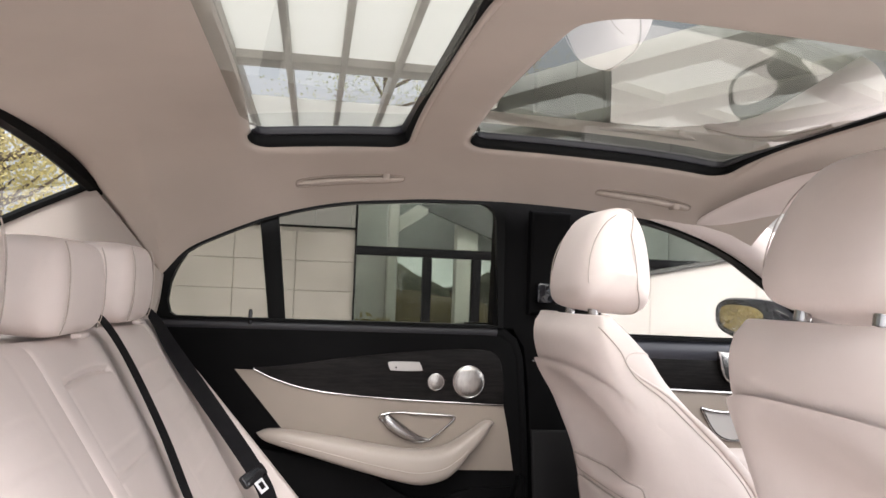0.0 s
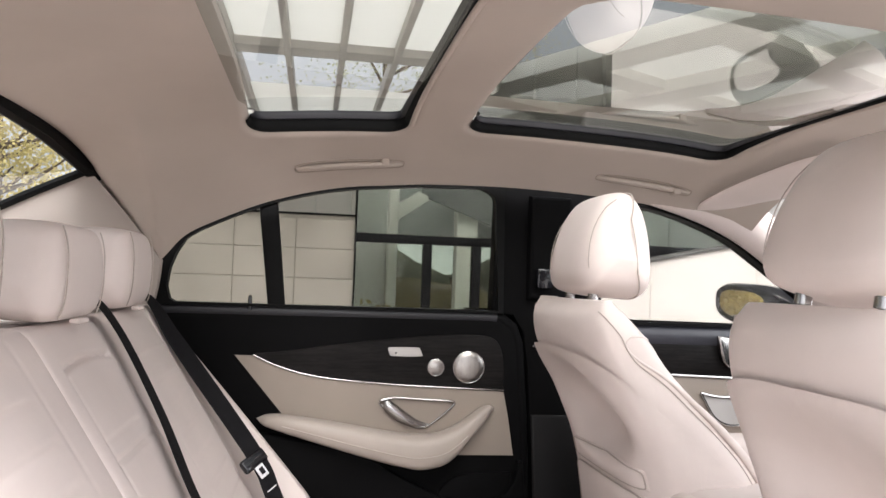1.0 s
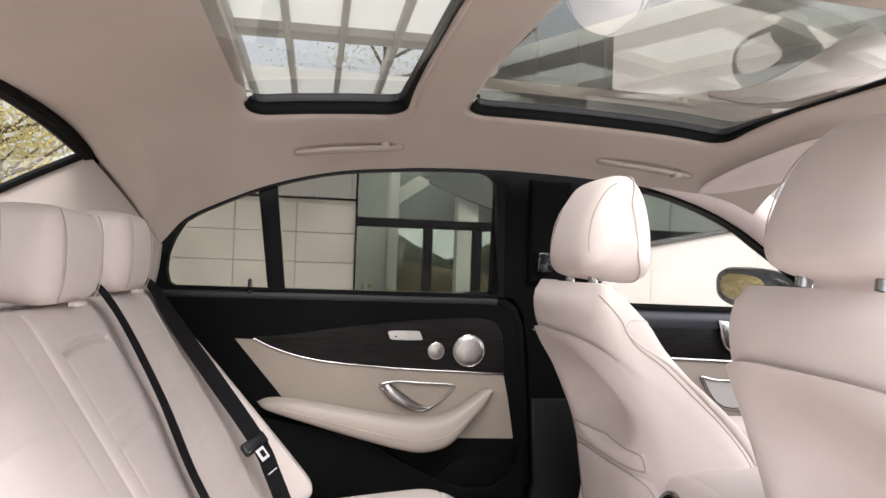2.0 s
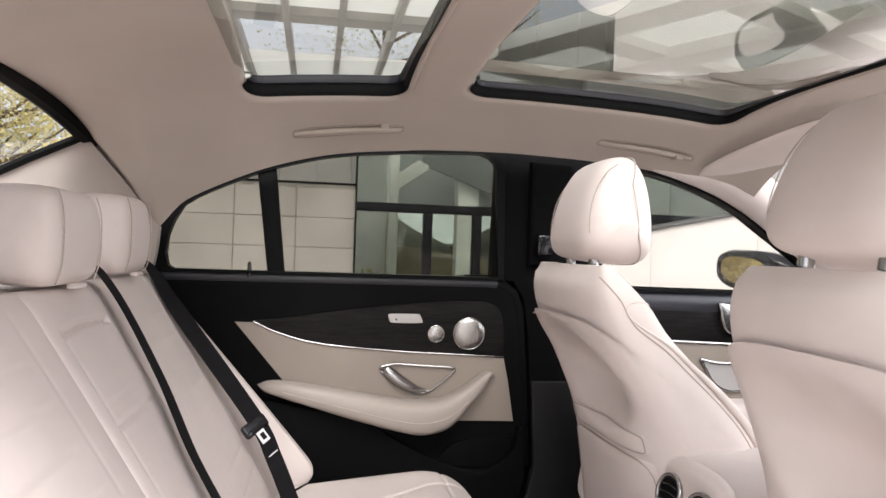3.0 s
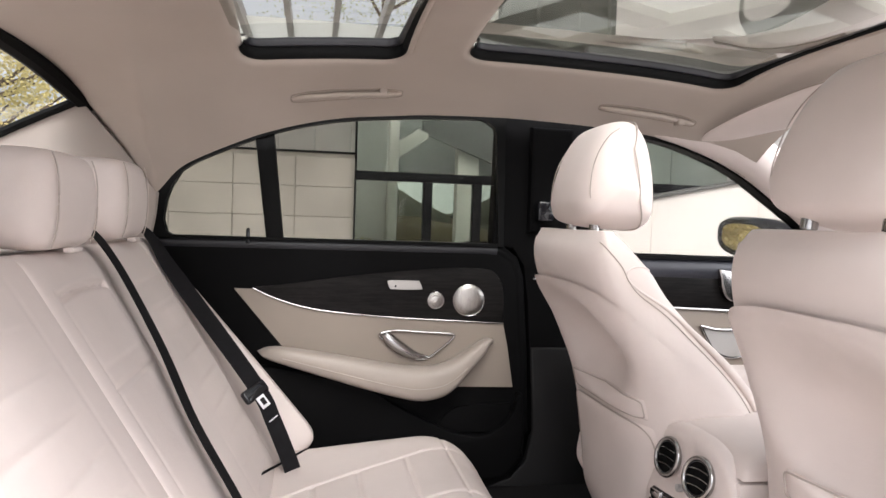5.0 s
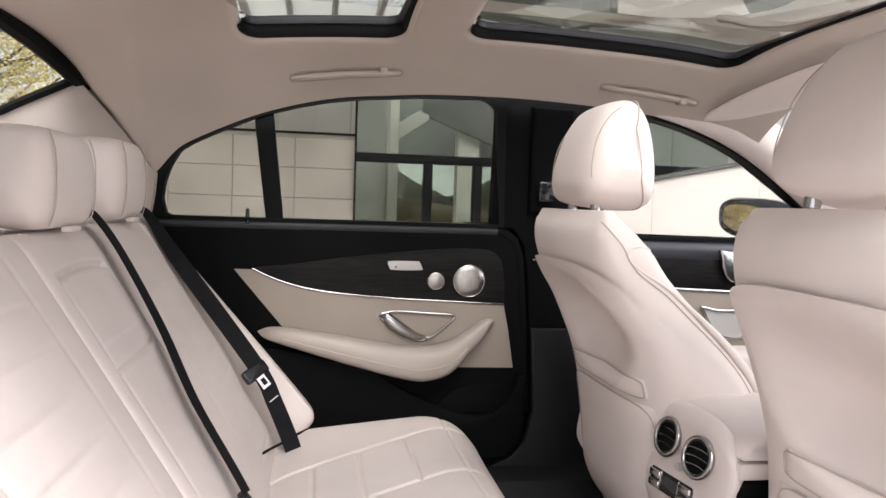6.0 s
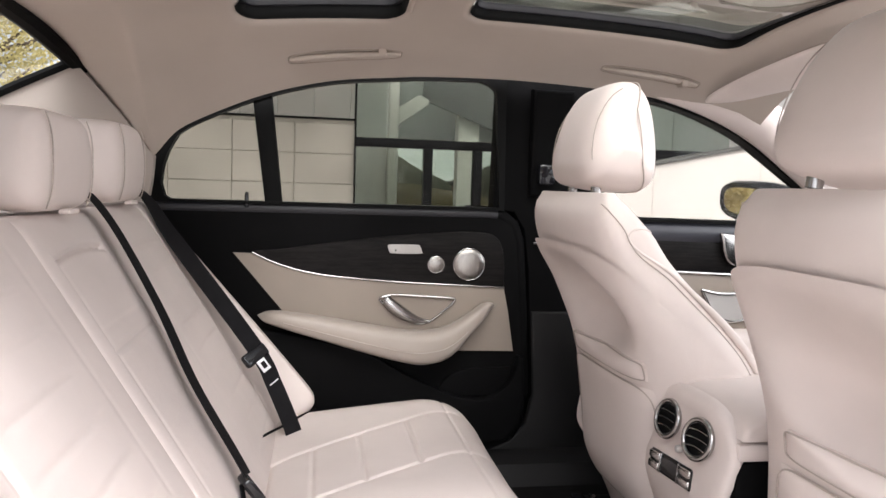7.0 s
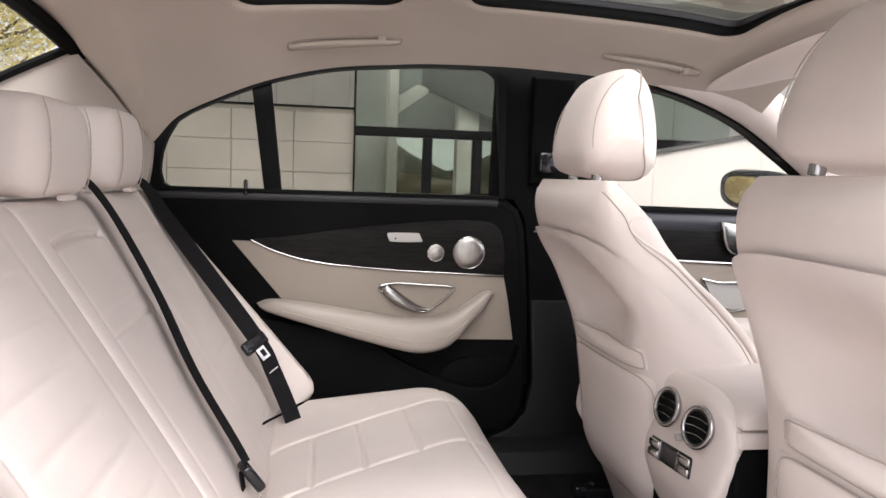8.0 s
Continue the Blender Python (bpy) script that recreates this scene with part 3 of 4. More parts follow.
    for name, x, z, r in (("speaker", 0.0, 0.806, 0.0415), ("tweeter", -0.088, 0.804, 0.0215)):
        mm = Matrix.Translation((x, -0.006, z)) @ face
        sp = part(name, disc((0, 0), r, 0.010, mm, 40, 0.004), ALU, d, "round perforated aluminium speaker grille")
        part("ring", ring_mesh(r, 0.0018, mm @ Matrix.Translation((0, 0, 0.007)), 40, 8), CHROME, sp)
        bm = bmesh.new()
        k = 0
        while True:
            rad = (r - 0.004) * math.sqrt((k + 0.5) / (260 if r > 0.03 else 90))
            if rad > r - 0.004:
                break
            a = k * 2.39996
            c = mm @ Vector((rad * math.cos(a), rad * math.sin(a), 0.0145 - 0.0035 * (rad / r)))
            bm.faces.new([bm.verts.new(c + (face @ Vector((0.00085 * math.cos(q), 0.00085 * math.sin(q), 0)))) for q in [j * math.pi / 3 for j in range(6)]])
            k += 1
        part("perforation", bm, GLOSS_BLACK, sp, "dark perforations")
    # lower pocket
    part("pocket_wall", plate([(-0.86, 0.66), (-0.50, 0.63), (-0.30, 0.59)] + [tuple(q) for q in crv([(-0.26, 0.575), (-0.184, 0.528), (-0.10, 0.486), (-0.03, 0.458), (0.04, 0.448), (0.09, 0.468), (0.125, 0.505), (0.142, 0.56)], 4)] + [(0.152, 0.56), (0.160, 0.45), (0.15, 0.38), (0.11, 0.335), (-0.2, 0.31), (-0.86, 0.31)], 0.0, -0.035, 0.012, 3), BLACK, d, "black lower door bin wall")
    part("bin_insert", plate([tuple(q) for q in crv([(-0.075, 0.47), (-0.05, 0.503), (-0.02, 0.52), (0.03, 0.527), (0.125, 0.530)], 4)] + [(0.125, 0.45), (-0.07, 0.45)], 0.0, -0.012, 0.006, 3), BLACK, d)
    return d


rear_door()


def front_door():
    d = thing("car_door", "closed front car door with dark wood and beige trim", "car door", "car doors")
    part("trim_panel", plate([(0.34, 0.942), (1.15, 0.935), (1.3, 0.90), (1.3, 0.27), (0.36, 0.27)], 0.075, -0.002, 0.018, 4), BLACK, d, "soft black upper door trim")
    part("shoulder", tube([(0.35, 0.018, 0.905), (0.8, 0.018, 0.902), (1.2, 0.018, 0.892)], 0.036, 18), SHOULDER_SHEEN, d, "rounded black door shoulder with painted bluish sheen")
    top = smooth_table([(0.323, 1.276), (0.47, 1.262), (0.57, 1.241), (0.672, 1.206), (0.758, 1.166), (0.83, 1.118), (0.93, 1.05), (1.10, 0.93)], 4)
    xs = np.linspace(0.365, 1.08, 20)
    inner = [(0.36, 0.938)] + [(x, top(x) - 0.006) for x in xs] + [(1.08, 0.938)]
    outer = [(0.33, 0.93)] + [(x - 0.01, top(x) + 0.025) for x in xs] + [(1.13, 0.93)]
    part("window_frame", chained(inner, outer, 0.03, -0.02), RUBBER, d, "black rubber window frame")
    part("pane", plate(inner, 0.012, 0.010, 0), GLASS_FRONT, d, "lightly tinted side window pane")
    part("wood_trim", plate([(0.44, 0.80), (1.2, 0.775), (1.2, 0.86), (0.80, 0.865), (0.55, 0.90), (0.44, 0.905)], 0.0, -0.008, 0.003), WOOD, d, "dark open-pored wood inlay")
    part("chrome_strip", tube([(0.44, -0.009, 0.799), (0.76, -0.009, 0.788), (1.2, -0.009, 0.772)], 0.0045, 8), CHROME, d, "thin satin chrome strip")
    part("beige_panel", plate([(0.44, 0.796), (1.2, 0.769), (1.2, 0.50), (0.44, 0.50)], 0.0, -0.006, 0.003), LEATHER_TAN_SHADED, d, "beige leather door panel")
    part("armrest", cushion(0.75, 0.10, 0.075, 6, 2, 24, 12, 0.0), LEATHER, d, "padded beige leather armrest", m=Matrix(((1, 0, 0, 0.83), (0, 0, -1, 0), (0, 1, 0, 0.585), (0, 0, 0, 1))))
    ol = crv([(0.665, 0.745), (0.72, 0.735), (0.80, 0.735), (0.86, 0.73), (0.84, 0.68), (0.77, 0.655), (0.71, 0.675), (0.665, 0.745)], 4)[:-1]
    cup = [[(0.76 + (x - 0.76) * k, y, 0.70 + (z - 0.70) * k) for x, z in ol] for k, y in ((1.0, -0.007), (0.92, -0.008), (0.85, 0.008), (0.2, 0.02))]
    h = part("handle_cup", loft(cup), SILVER, d, "recessed silver pull cup")
    part("ring", tube([(x, -0.010, z) for x, z in ol + [ol[0]]], 0.004, 8), CHROME, h, "chrome ring")
    part("door_handle", plate(crv([(0.705, 0.905), (0.76, 0.90), (0.80, 0.88), (0.80, 0.83), (0.75, 0.815), (0.72, 0.84), (0.705, 0.905)], 3)[:-1], -0.006, -0.03, 0.006, 3), CHROME, d, "chrome inner door handle")
    return d


front_door()

# ---- front seats ----
BACK = smooth_table([(0.22, 0.343), (0.30, 0.311), (0.40, 0.262), (0.50, 0.250), (0.60, 0.235), (0.70, 0.210), (0.80, 0.164), (0.88, 0.123), (0.94, 0.106), (0.985, 0.111), (1.01, 0.135)], 6)
FRONT = smooth_table([(0.22, 0.583), (0.45, 0.558), (0.56, 0.523), (0.644, 0.492), (0.76, 0.400), (0.873, 0.285), (0.93, 0.242), (0.985, 0.185), (1.01, 0.15)], 6)
WIDE = smooth_table([(0.22, 0.21), (0.35, 0.235), (0.50, 0.25), (0.70, 0.25), (0.85, 0.245), (0.93, 0.240), (0.97, 0.228), (1.0, 0.21), (1.012, 0.19)], 6)
CORNER_BACK, CORNER_FRONT = 0.56, 0.5


def dent_depth(y, z):
    """The knee hollow in the back shell."""
    r = (y / 0.225) ** 2 + ((z - 0.775 - 0.12 * y) / 0.118) ** 2
    return 0.086 * max(0.0, 1 - r) ** 1.7


def seat_section(z, grow=0.0, n=48, dent=False):
    x0, x1, w = BACK(z) - grow, FRONT(z) + grow * 0.3, WIDE(z) + grow
    ring = []
    for k in range(n):
        a = 2 * math.pi * k / n
        c, s = math.cos(a), math.sin(a)
        e = CORNER_BACK if c < 0 else CORNER_FRONT
        px, py = math.copysign(abs(c) ** e, c), math.copysign(abs(s) ** e, s)
        x = (x0 + x1) / 2 + (x1 - x0) / 2 * px
        y = w * py
        if px > 0.2:
            x -= 0.05 * (px - 0.2) * max(0, 1 - (y / (w * 0.72)) ** 4)
        if dent:
            x += max(0, min(1, (0.2 - px) / 0.6)) * dent_depth(y, z)
        ring.append((x, y, z))
    return ring


def back_x(y, z, grow=0.010):
    x0, x1, w = BACK(z) - grow, FRONT(z) + grow * 0.3, WIDE(z) + grow
    s = min(0.999, abs(y) / w) ** (1 / CORNER_BACK)
    c = math.sqrt(max(0, 1 - s * s)) ** CORNER_BACK
    return (x0 + x1) / 2 - (x1 - x0) / 2 * c + dent_depth(y, z)


def side_y(x, z, grow=0.0):
    """Half width of the backrest at a depth and a height."""
    x0, x1, w = BACK(z) - grow, FRONT(z) + grow * 0.3, WIDE(z) + grow
    p = max(-0.98, min(0.98, (2 * x - x0 - x1) / (x1 - x0)))
    e = CORNER_BACK if p < 0 else CORNER_FRONT
    c = abs(p) ** (1 / e)
    return w * math.sqrt(1 - c * c) ** e


def patch(y0, y1, z0, z1, out, n=16, rnd=5.0):
    """A panel that follows the seat's back shell, with rolled edges."""
    bm = bmesh.new()
    g = []
    for i in range(n + 1):
        v = math.sin((i / n - 0.5) * math.pi)
        row = []
        for j in range(n + 1):
            u = math.sin((j / n - 0.5) * math.pi)
            y, z = (y0 + y1) / 2 + u * (y1 - y0) / 2, (z0 + z1) / 2 + v * (z1 - z0) / 2
            e = (max(0, 1 - abs(u) ** 10) * max(0, 1 - abs(v) ** rnd)) ** 0.5
            row.append(bm.verts.new((back_x(y, z) + 0.003 - (out + 0.003) * e, y, z)))
        g.append(row)
    for a, b in zip(g, g[1:]):
        for j in range(n):
            bm.faces.new((a[j], a[j + 1], b[j + 1], b[j]))
    return bm


def headrest(profile, half, p=6.0, q=3.0, n=22, taper=0.0):
    prof = [Vector((x, 0, z)) for x, z in crv(profile + [profile[0]], 4)[:-1]]
    c = sum(prof, Vector()) / len(prof)
    rings = []
    for i in range(n + 1):
        u = math.sin((i / n - 0.5) * math.pi)
        s = max(0.02, 1 - abs(u) ** p) ** (1 / q)
        rings.append([c + (v - c) * s + Vector((0, u * half * (1 - taper * ((v.z - c.z) / 0.11)), 0)) for v in prof])
    return loft(rings), c


def seam_loop(xs_top, xs_bot, half, c, p=6.0, q=3.0, lift=1.006, taper=0.0):
    """A stitched line round a headrest: through one point of its top and one of its underside."""
    t, b = Vector((xs_top[0], 0, xs_top[1])), Vector((xs_bot[0], 0, xs_bot[1]))
    up, lo = [], []
    for i in range(21):
        u = math.sin((i / 20 - 0.5) * math.pi) * 0.965
        s = (1 - abs(u) ** p) ** (1 / q) * lift
        up.append(c + (t - c) * s + Vector((0, u * half * lift * (1 - taper * (t.z - c.z) / 0.11), 0)))
        lo.append(c + (b - c) * s + Vector((0, u * half * lift * (1 - taper * (b.z - c.z) / 0.11), 0)))
    def round_end(a, b, sy):
        return [a.lerp(b, k / 8) + Vector((0, sy * 0.008 * math.sin(math.pi * k / 8), 0)) for k in range(1, 8)]
    return up + round_end(up[-1], lo[-1], 1) + lo[::-1] + round_end(lo[0], up[0], -1) + [up[0]]


def front_seat():
    s = thing("front_seat", "beige leather front car seat with headrest", "car seat", "front seats")
    zs = [0.22 + (1.0 - 0.22) * k / 40 for k in range(41)]
    rings = [seat_section(z, 0.0, 64, True) for z in zs]
    for g, z in ((0.008, 1.004), (0.016, 1.006)):
        r = seat_section(1.0, 0.0, 64)
        mx, my = sum(q[0] for q in r) / len(r), 0
        rings.append([(mx + (x - mx) * (1 - g * 6), y * (1 - g * 3), z) for x, y, _ in r])
    back = part("backrest", loft(rings), LEATHER, s, "stitched beige leather backrest", sharp=75)
    bm = loft([seat_section(z, 0.010, 64, True) for z in [0.215 + (0.99 - 0.215) * k / 60 for k in range(61)]])
    n = Vector((0.763, 0, 1.0)).normalized()
    bmesh.ops.bisect_plane(bm, geom=bm.verts[:] + bm.edges[:] + bm.faces[:], plane_co=(0.12, 0, 0.889), plane_no=n, clear_outer=True)
    shell = part("back_shell", bm, LEATHER, s, "smooth beige leather back shell", sharp=75)
    part("pocket_band", patch(-0.212, 0.135, 0.642, 0.684, 0.010, 22, 6), LEATHER, shell, "raised band of the map pocket")
    part("map_pocket", patch(-0.222, 0.165, 0.34, 0.632, 0.008, 26, 12), LEATHER, shell, "flat leather map pocket")
    for y0, y1, z0, z1, out in ((-0.210, 0.133, 0.644, 0.682, 0.006), (-0.220, 0.163, 0.345, 0.630, 0.004)):
        ring = []
        for k in range(65):
            a = 2 * math.pi * k / 64
            c, q = math.cos(a), math.sin(a)
            y, z = (y0 + y1) / 2 + (y1 - y0) / 2 * math.copysign(abs(c) ** 0.25, c), (z0 + z1) / 2 + (z1 - z0) / 2 * math.copysign(abs(q) ** 0.25, q)
            ring.append((back_x(y, z) - out, y, z))
        part("seam", tube(ring, 0.0016, 6), SEAM, shell, "stitched pocket edge")
    part("flap", tube(crv([(0.262, 0.215, 0.50), (0.262, 0.205, 0.44), (0.290, 0.16, 0.40), (0.325, 0.05, 0.372)], 6), [0.003 + 0.008 * math.sin(math.pi * k / 18) for k in range(19)], 10), LEATHER, shell, "rolled lower edge of the shell")
    # piping where the shell meets the padded front, stitched lines and rolls of the bolsters
    edge = []
    for k in range(41):
        y = -0.252 + 0.504 * k / 40
        z = 0.889
        for _ in range(12):
            z = 0.889 - 0.763 * (back_x(y, z, 0.0) - 0.12)
        edge.append((back_x(y, z, 0.0) - 0.002, y, z))
    part("seam", tube(edge, 0.0018, 6), SEAM, shell, "stitched edge of the shell")
    seam = crv([(0.125, 0.985), (0.138, 0.968), (0.160, 0.940), (0.172, 0.915), (0.194, 0.889), (0.247, 0.852), (0.303, 0.802), (0.371, 0.740), (0.424, 0.679), (0.46, 0.60), (0.475, 0.50)], 4)
    roll = crv([(0.235, 0.930), (0.205, 0.940), (0.178, 0.938), (0.170, 0.920), (0.195, 0.896), (0.252, 0.860), (0.310, 0.808), (0.380, 0.745), (0.436, 0.683), (0.475, 0.60), (0.49, 0.50)], 4)
    for sy in (-1, 1):
        part("seam", tube([(x, sy * (side_y(x, z) + 0.0006), z) for x, z in seam], 0.0013, 6), SEAM, back)
        part("piping", tube([(x + 0.010 * min(1, max(0, (0.90 - z) / 0.1)), sy * (side_y(x, z) - 0.001), z) for x, z in roll], [0.0022 + 0.0065 * min(1, max(0, (0.90 - z) / 0.15)) for x, z in roll], 10), LEATHER, back, "rolled leather edge of the bolster")
    prof = [(0.132, 1.065), (0.142, 1.035), (0.17, 1.022), (0.235, 1.014), (0.268, 1.028), (0.278, 1.07), (0.276, 1.14), (0.264, 1.205), (0.243, 1.242), (0.215, 1.250), (0.185, 1.232), (0.155, 1.18), (0.138, 1.12)]
    prof = [(x - (0.012 if x < 0.2 else 0.0), 1.008 + (z - 1.014) * 0.965) for x, z in prof]
    bm, c = headrest(prof, 0.151, 4.5, 2.6, 26, 0.10)
    hr = part("headrest", bm, LEATHER, s, "padded beige leather headrest", sharp=75)
    part("seam", tube(seam_loop((0.238, 1.233), (0.245, 1.010), 0.151, c, 4.5, 2.6, 1.020, 0.10), 0.0016, 6), SEAM, hr)
    for u in (-0.80, 0.80):
        k = (1 - abs(u) ** 4.5) ** (1 / 2.6) * 1.016
        line = [c + (Vector((x, 0, z)) - c) * k for x, z in ((0.128, 1.045), (0.121, 1.075), (0.127, 1.13), (0.143, 1.175), (0.168, 1.212), (0.195, 1.232))]
        part("seam", tube(crv([(v.x, u * 0.152 * (1 - 0.10 * (v.z - c.z) / 0.11), v.z) for v in line], 4), 0.0010, 6), SEAM, hr)
    for y in (-0.072, 0.072):
        p = part("headrest_post", tube([(0.165, y, 0.99), (0.168, y, 1.04)], 0.006, 12), CHROME, s, "chrome headrest post")
        part("collar", tube([(0.165, y, 1.004), (0.165, y, 1.018)], 0.011, 12), CHROME, p)
    part("cushion", cushion(0.52, 0.50, 0.10, 6, 2, 24, 24, 0.02, back=0.12), LEATHER, s, "beige leather seat cushion", m=pose(0.80, 0, 0.40))
    part("base", box(0.42, 1.0, -0.20, 0.20, 0.235, 0.30, 0.02), BLACK, s, "black seat base")
    for y in (-0.19, 0.19):
        rail = part("seat_rail", box(0.27, 1.0, y - 0.02, y + 0.02, FLOOR, 0.245, 0.004), STEEL_DARK, s, "dark steel seat rail")
        part("bolt", disc((0, 0), 0.010, 0.008, pose(0.295, y, 0.245), 12, 0.003), CHROME, rail, "bright rail bolt")
        part("end_cap", box(0.245, 0.275, y - 0.024, y + 0.024, FLOOR, 0.252, 0.006), GLOSS_BLACK, rail, "black plastic end cap")
    return s


seat = front_seat()
seat.matrix_basis = pose(0, -0.40, 0)
driver = copy_thing(seat, pose(-0.009, -1.159, 0.017) @ pose(0.15, 0, 0.30) @ pose(0, 0, 0, 0, 7.6, 0) @ pose(-0.15, 0, -0.30))
for c in driver.children:
    if c.name.startswith("headrest"):
        c.location = (-0.030, 0, 0.004)

# ---- rear bench ----
SLOPE = Matrix(((0, -0.518, 0.855, -0.47), (1, 0, 0, 0), (0, 0.855, 0.518, 0.42), (0, 0, 0, 1)))


def rear_bench():
    b = thing("rear_bench", "beige leather rear bench with quilted seats", "rear bench")

    def side_shape(sign):
        def f(u, v):
            # u: across, outwards positive after sign; v: up the back
            o = u * sign
            low = max(0.0, min(1.0, (0.30 - v) / 0.62))
            h = 0.098 * low * max(0.0, min(1, (o - 0.12) / 0.10)) ** 1.5
            if -0.17 < o < 0.10:
                for k in range(9):
                    h += groove(v + 0.25 - 0.058 * k, 0.0045, 0.0026 * min(1, (0.10 - o) / 0.04, (o + 0.17) / 0.04))
            h += groove(o - 0.108, 0.005, 0.004) + groove(o + 0.185, 0.006, 0.001)
            return h
        return f
    for sign, y in ((1, -0.3165), (-1, 2 * MID + 0.3165)):
        part("backrest", cushion(0.600, 0.66, 0.10, 26, 2.4, 150, 150, 0.010, side_shape(sign), 0.05), LEATHER, b, "quilted beige leather backrest", SLOPE @ Matrix.Translation((y, 0.312, -0.10)), sharp=75)

    def mid_shape(u, v):
        h = groove(abs(u) - 0.118, 0.004, 0.0012) if v < 0.25 else 0.0
        if abs(u) < 0.118:
            h += groove(v - 0.243 + 0.6 * u * u, 0.005, 0.009) + groove(v - 0.085, 0.004, 0.005) + groove(v - 0.118, 0.004, 0.0015)
        return h
        return h
    part("backrest", cushion(0.352, 0.655, 0.10, 26, 2.4, 100, 180, 0.006, mid_shape, 0.05), LEATHER, b, "beige leather middle backrest with folded armrest", SLOPE @ Matrix.Translation((MID + 0.002, 0.312, -0.098)), sharp=75)

    def seat_shape(u, v):
        # u: x from the middle of the cushion, v: y from the car's middle
        h = 0.0
        a = abs(v)
        lo, hi = 0.125 + 0.6 * u, 0.41 + 0.6 * u
        inside = max(0.0, min(1.0, (a - lo) / 0.01, (hi - a) / 0.01))
        for x in (-0.212, -0.127, -0.030, 0.080):
            h += groove(u - x, 0.0042, 0.0048 * inside)
        for e in (lo, hi):
            h += groove((a - e) * 0.86, 0.0045, 0.0050 if u > -0.24 else 0.0)
        h += 0.018 * math.exp(-((a - 0.62) / 0.09) ** 2) + 0.012 * math.exp(-((a - 0.0) / 0.14) ** 2)
        h += groove(u - 0.185, 0.004, 0.003)
        h -= 0.05 * max(0, (u - 0.12) / 0.14) ** 2
        return h
    part("cushion", cushion(0.55, 1.40, 0.12, 9, 2.0, 210, 420, 0.01, seat_shape, 0.10), LEATHER, b, "quilted beige leather seat cushion", pose(-0.258, MID, 0.345, 0, -6, 0), sharp=75)
    # black line laid where backrest meets cushion, in place of the shadow there
    for sy in (0, 1):
        fold_shade = [(-0.392, -0.10, 0.449), (-0.429, -0.178, 0.456), (-0.463, -0.27, 0.464), (-0.497, -0.355, 0.472), (-0.512, -0.42, 0.478)]
        part("fold_shade", tube(crv([(x, 2 * MID - y if sy else y, z) for x, y, z in fold_shade], 5), 0.0028, 8), BLACK, b, "black line painted as the shadow between backrest and cushion")
    part("base", box(-0.55, -0.03, -1.40, -0.08, FLOOR, 0.30, 0.03), BLACK, b, "black bench base")
    # headrests
    for y, half, zt, zb in ((-0.333, 0.135, 1.113, 0.955), (2 * MID + 0.333, 0.135, 1.113, 0.955), (-0.728, 0.145, 1.10, 0.952)):
        x = -0.766
        prof = [(x, zb + 0.04), (x - 0.008, zb + 0.012), (x - 0.03, zb), (x - 0.09, zb + 0.004), (x - 0.125, zb + 0.02), (x - 0.135, (zb + zt) / 2), (x - 0.128, zt - 0.02), (x - 0.10, zt), (x - 0.03, zt), (x - 0.008, zt - 0.012), (x, zt - 0.045), (x + 0.002, (zt + zb) / 2)]
        bm, c = headrest(prof, half, 6, 2.8, 26, 0.05)
        h = part("headrest", bm, LEATHER, b, "low padded beige leather headrest", Matrix.Translation((0, y, 0)), sharp=75)
        for k in (-0.66, 0.66):
            sm = [(x + 0.0030 - abs(dz) ** 3 * 0.010, y + k * half, (zt + zb) / 2 + dz * (zt - zb) * 0.46) for dz in [j / 8 - 1 for j in range(17)]]
            part("seam", tube(sm, 0.0011, 6), SEAM, h)
        part("tab", box(x - 0.012, x + 0.004, y - 0.03, y + 0.02, zb - 0.004, zb + 0.004, 0.003), LEATHER, h)
    return b


rear_bench()

# ---- seat belts ----
NB = (0.855, 0, 0.518)
b1 = thing("seat_belt", "black middle seat belt lying over the bench", "seat belt", "seat belts")
pts = crv([(-0.86, -0.575, 0.962), (-0.81, -0.583, 0.975), (-0.786, -0.586, 0.962), (-0.743, -0.584, 0.899), (-0.67, -0.621, 0.779), (-0.604, -0.69, 0.670), (-0.538, -0.711, 0.561), (-0.514, -0.722, 0.522)], 6)
part("webbing", ribbon([Vector(p) + Vector(NB) * 0.012 for p in pts], NB, 0.046, 0.0016), WEBBING, b1)
bk = part("buckle", box(-0.026, 0.026, -0.02, 0.02, -0.009, 0.009, 0.006, 3), GLOSS_BLACK, b1, "black belt tongue holder", pose(-0.496, -0.727, 0.507, 0, 55, 20))
part("tongue", box(-0.02, 0.03, -0.007, 0.007, -0.0015, 0.0015, 0.001), CHROME, b1, "bright metal tongue", pose(-0.478, -0.737, 0.468, 0, 68, 15))
part("webbing", ribbon([(-0.512, -0.735, 0.52), (-0.505, -0.74, 0.48), (-0.50, -0.745, 0.43)], NB, 0.03, 0.0016), WEBBING, b1)

b2 = thing("seat_belt", "black outer seat belt with tongue over the backrest", "seat belt", "seat belts")
pts = crv([(-0.86, -0.09, 0.985), (-0.81, -0.115, 0.975), (-0.772, -0.14, 0.938), (-0.736, -0.17, 0.89), (-0.684, -0.19, 0.823), (-0.532, -0.22, 0.622), (-0.492, -0.235, 0.548), (-0.450, -0.26, 0.455), (-0.436, -0.268, 0.405)], 6)
part("webbing", ribbon([Vector(p) + Vector((0.006, -0.012, 0.004)) for p in pts], [Vector((0.9, -0.15, 0.4)).lerp(Vector((0.5, -0.75, 0.35)), min(1, i / 26)) for i in range(len(pts))], 0.041, 0.0016), WEBBING, b2)
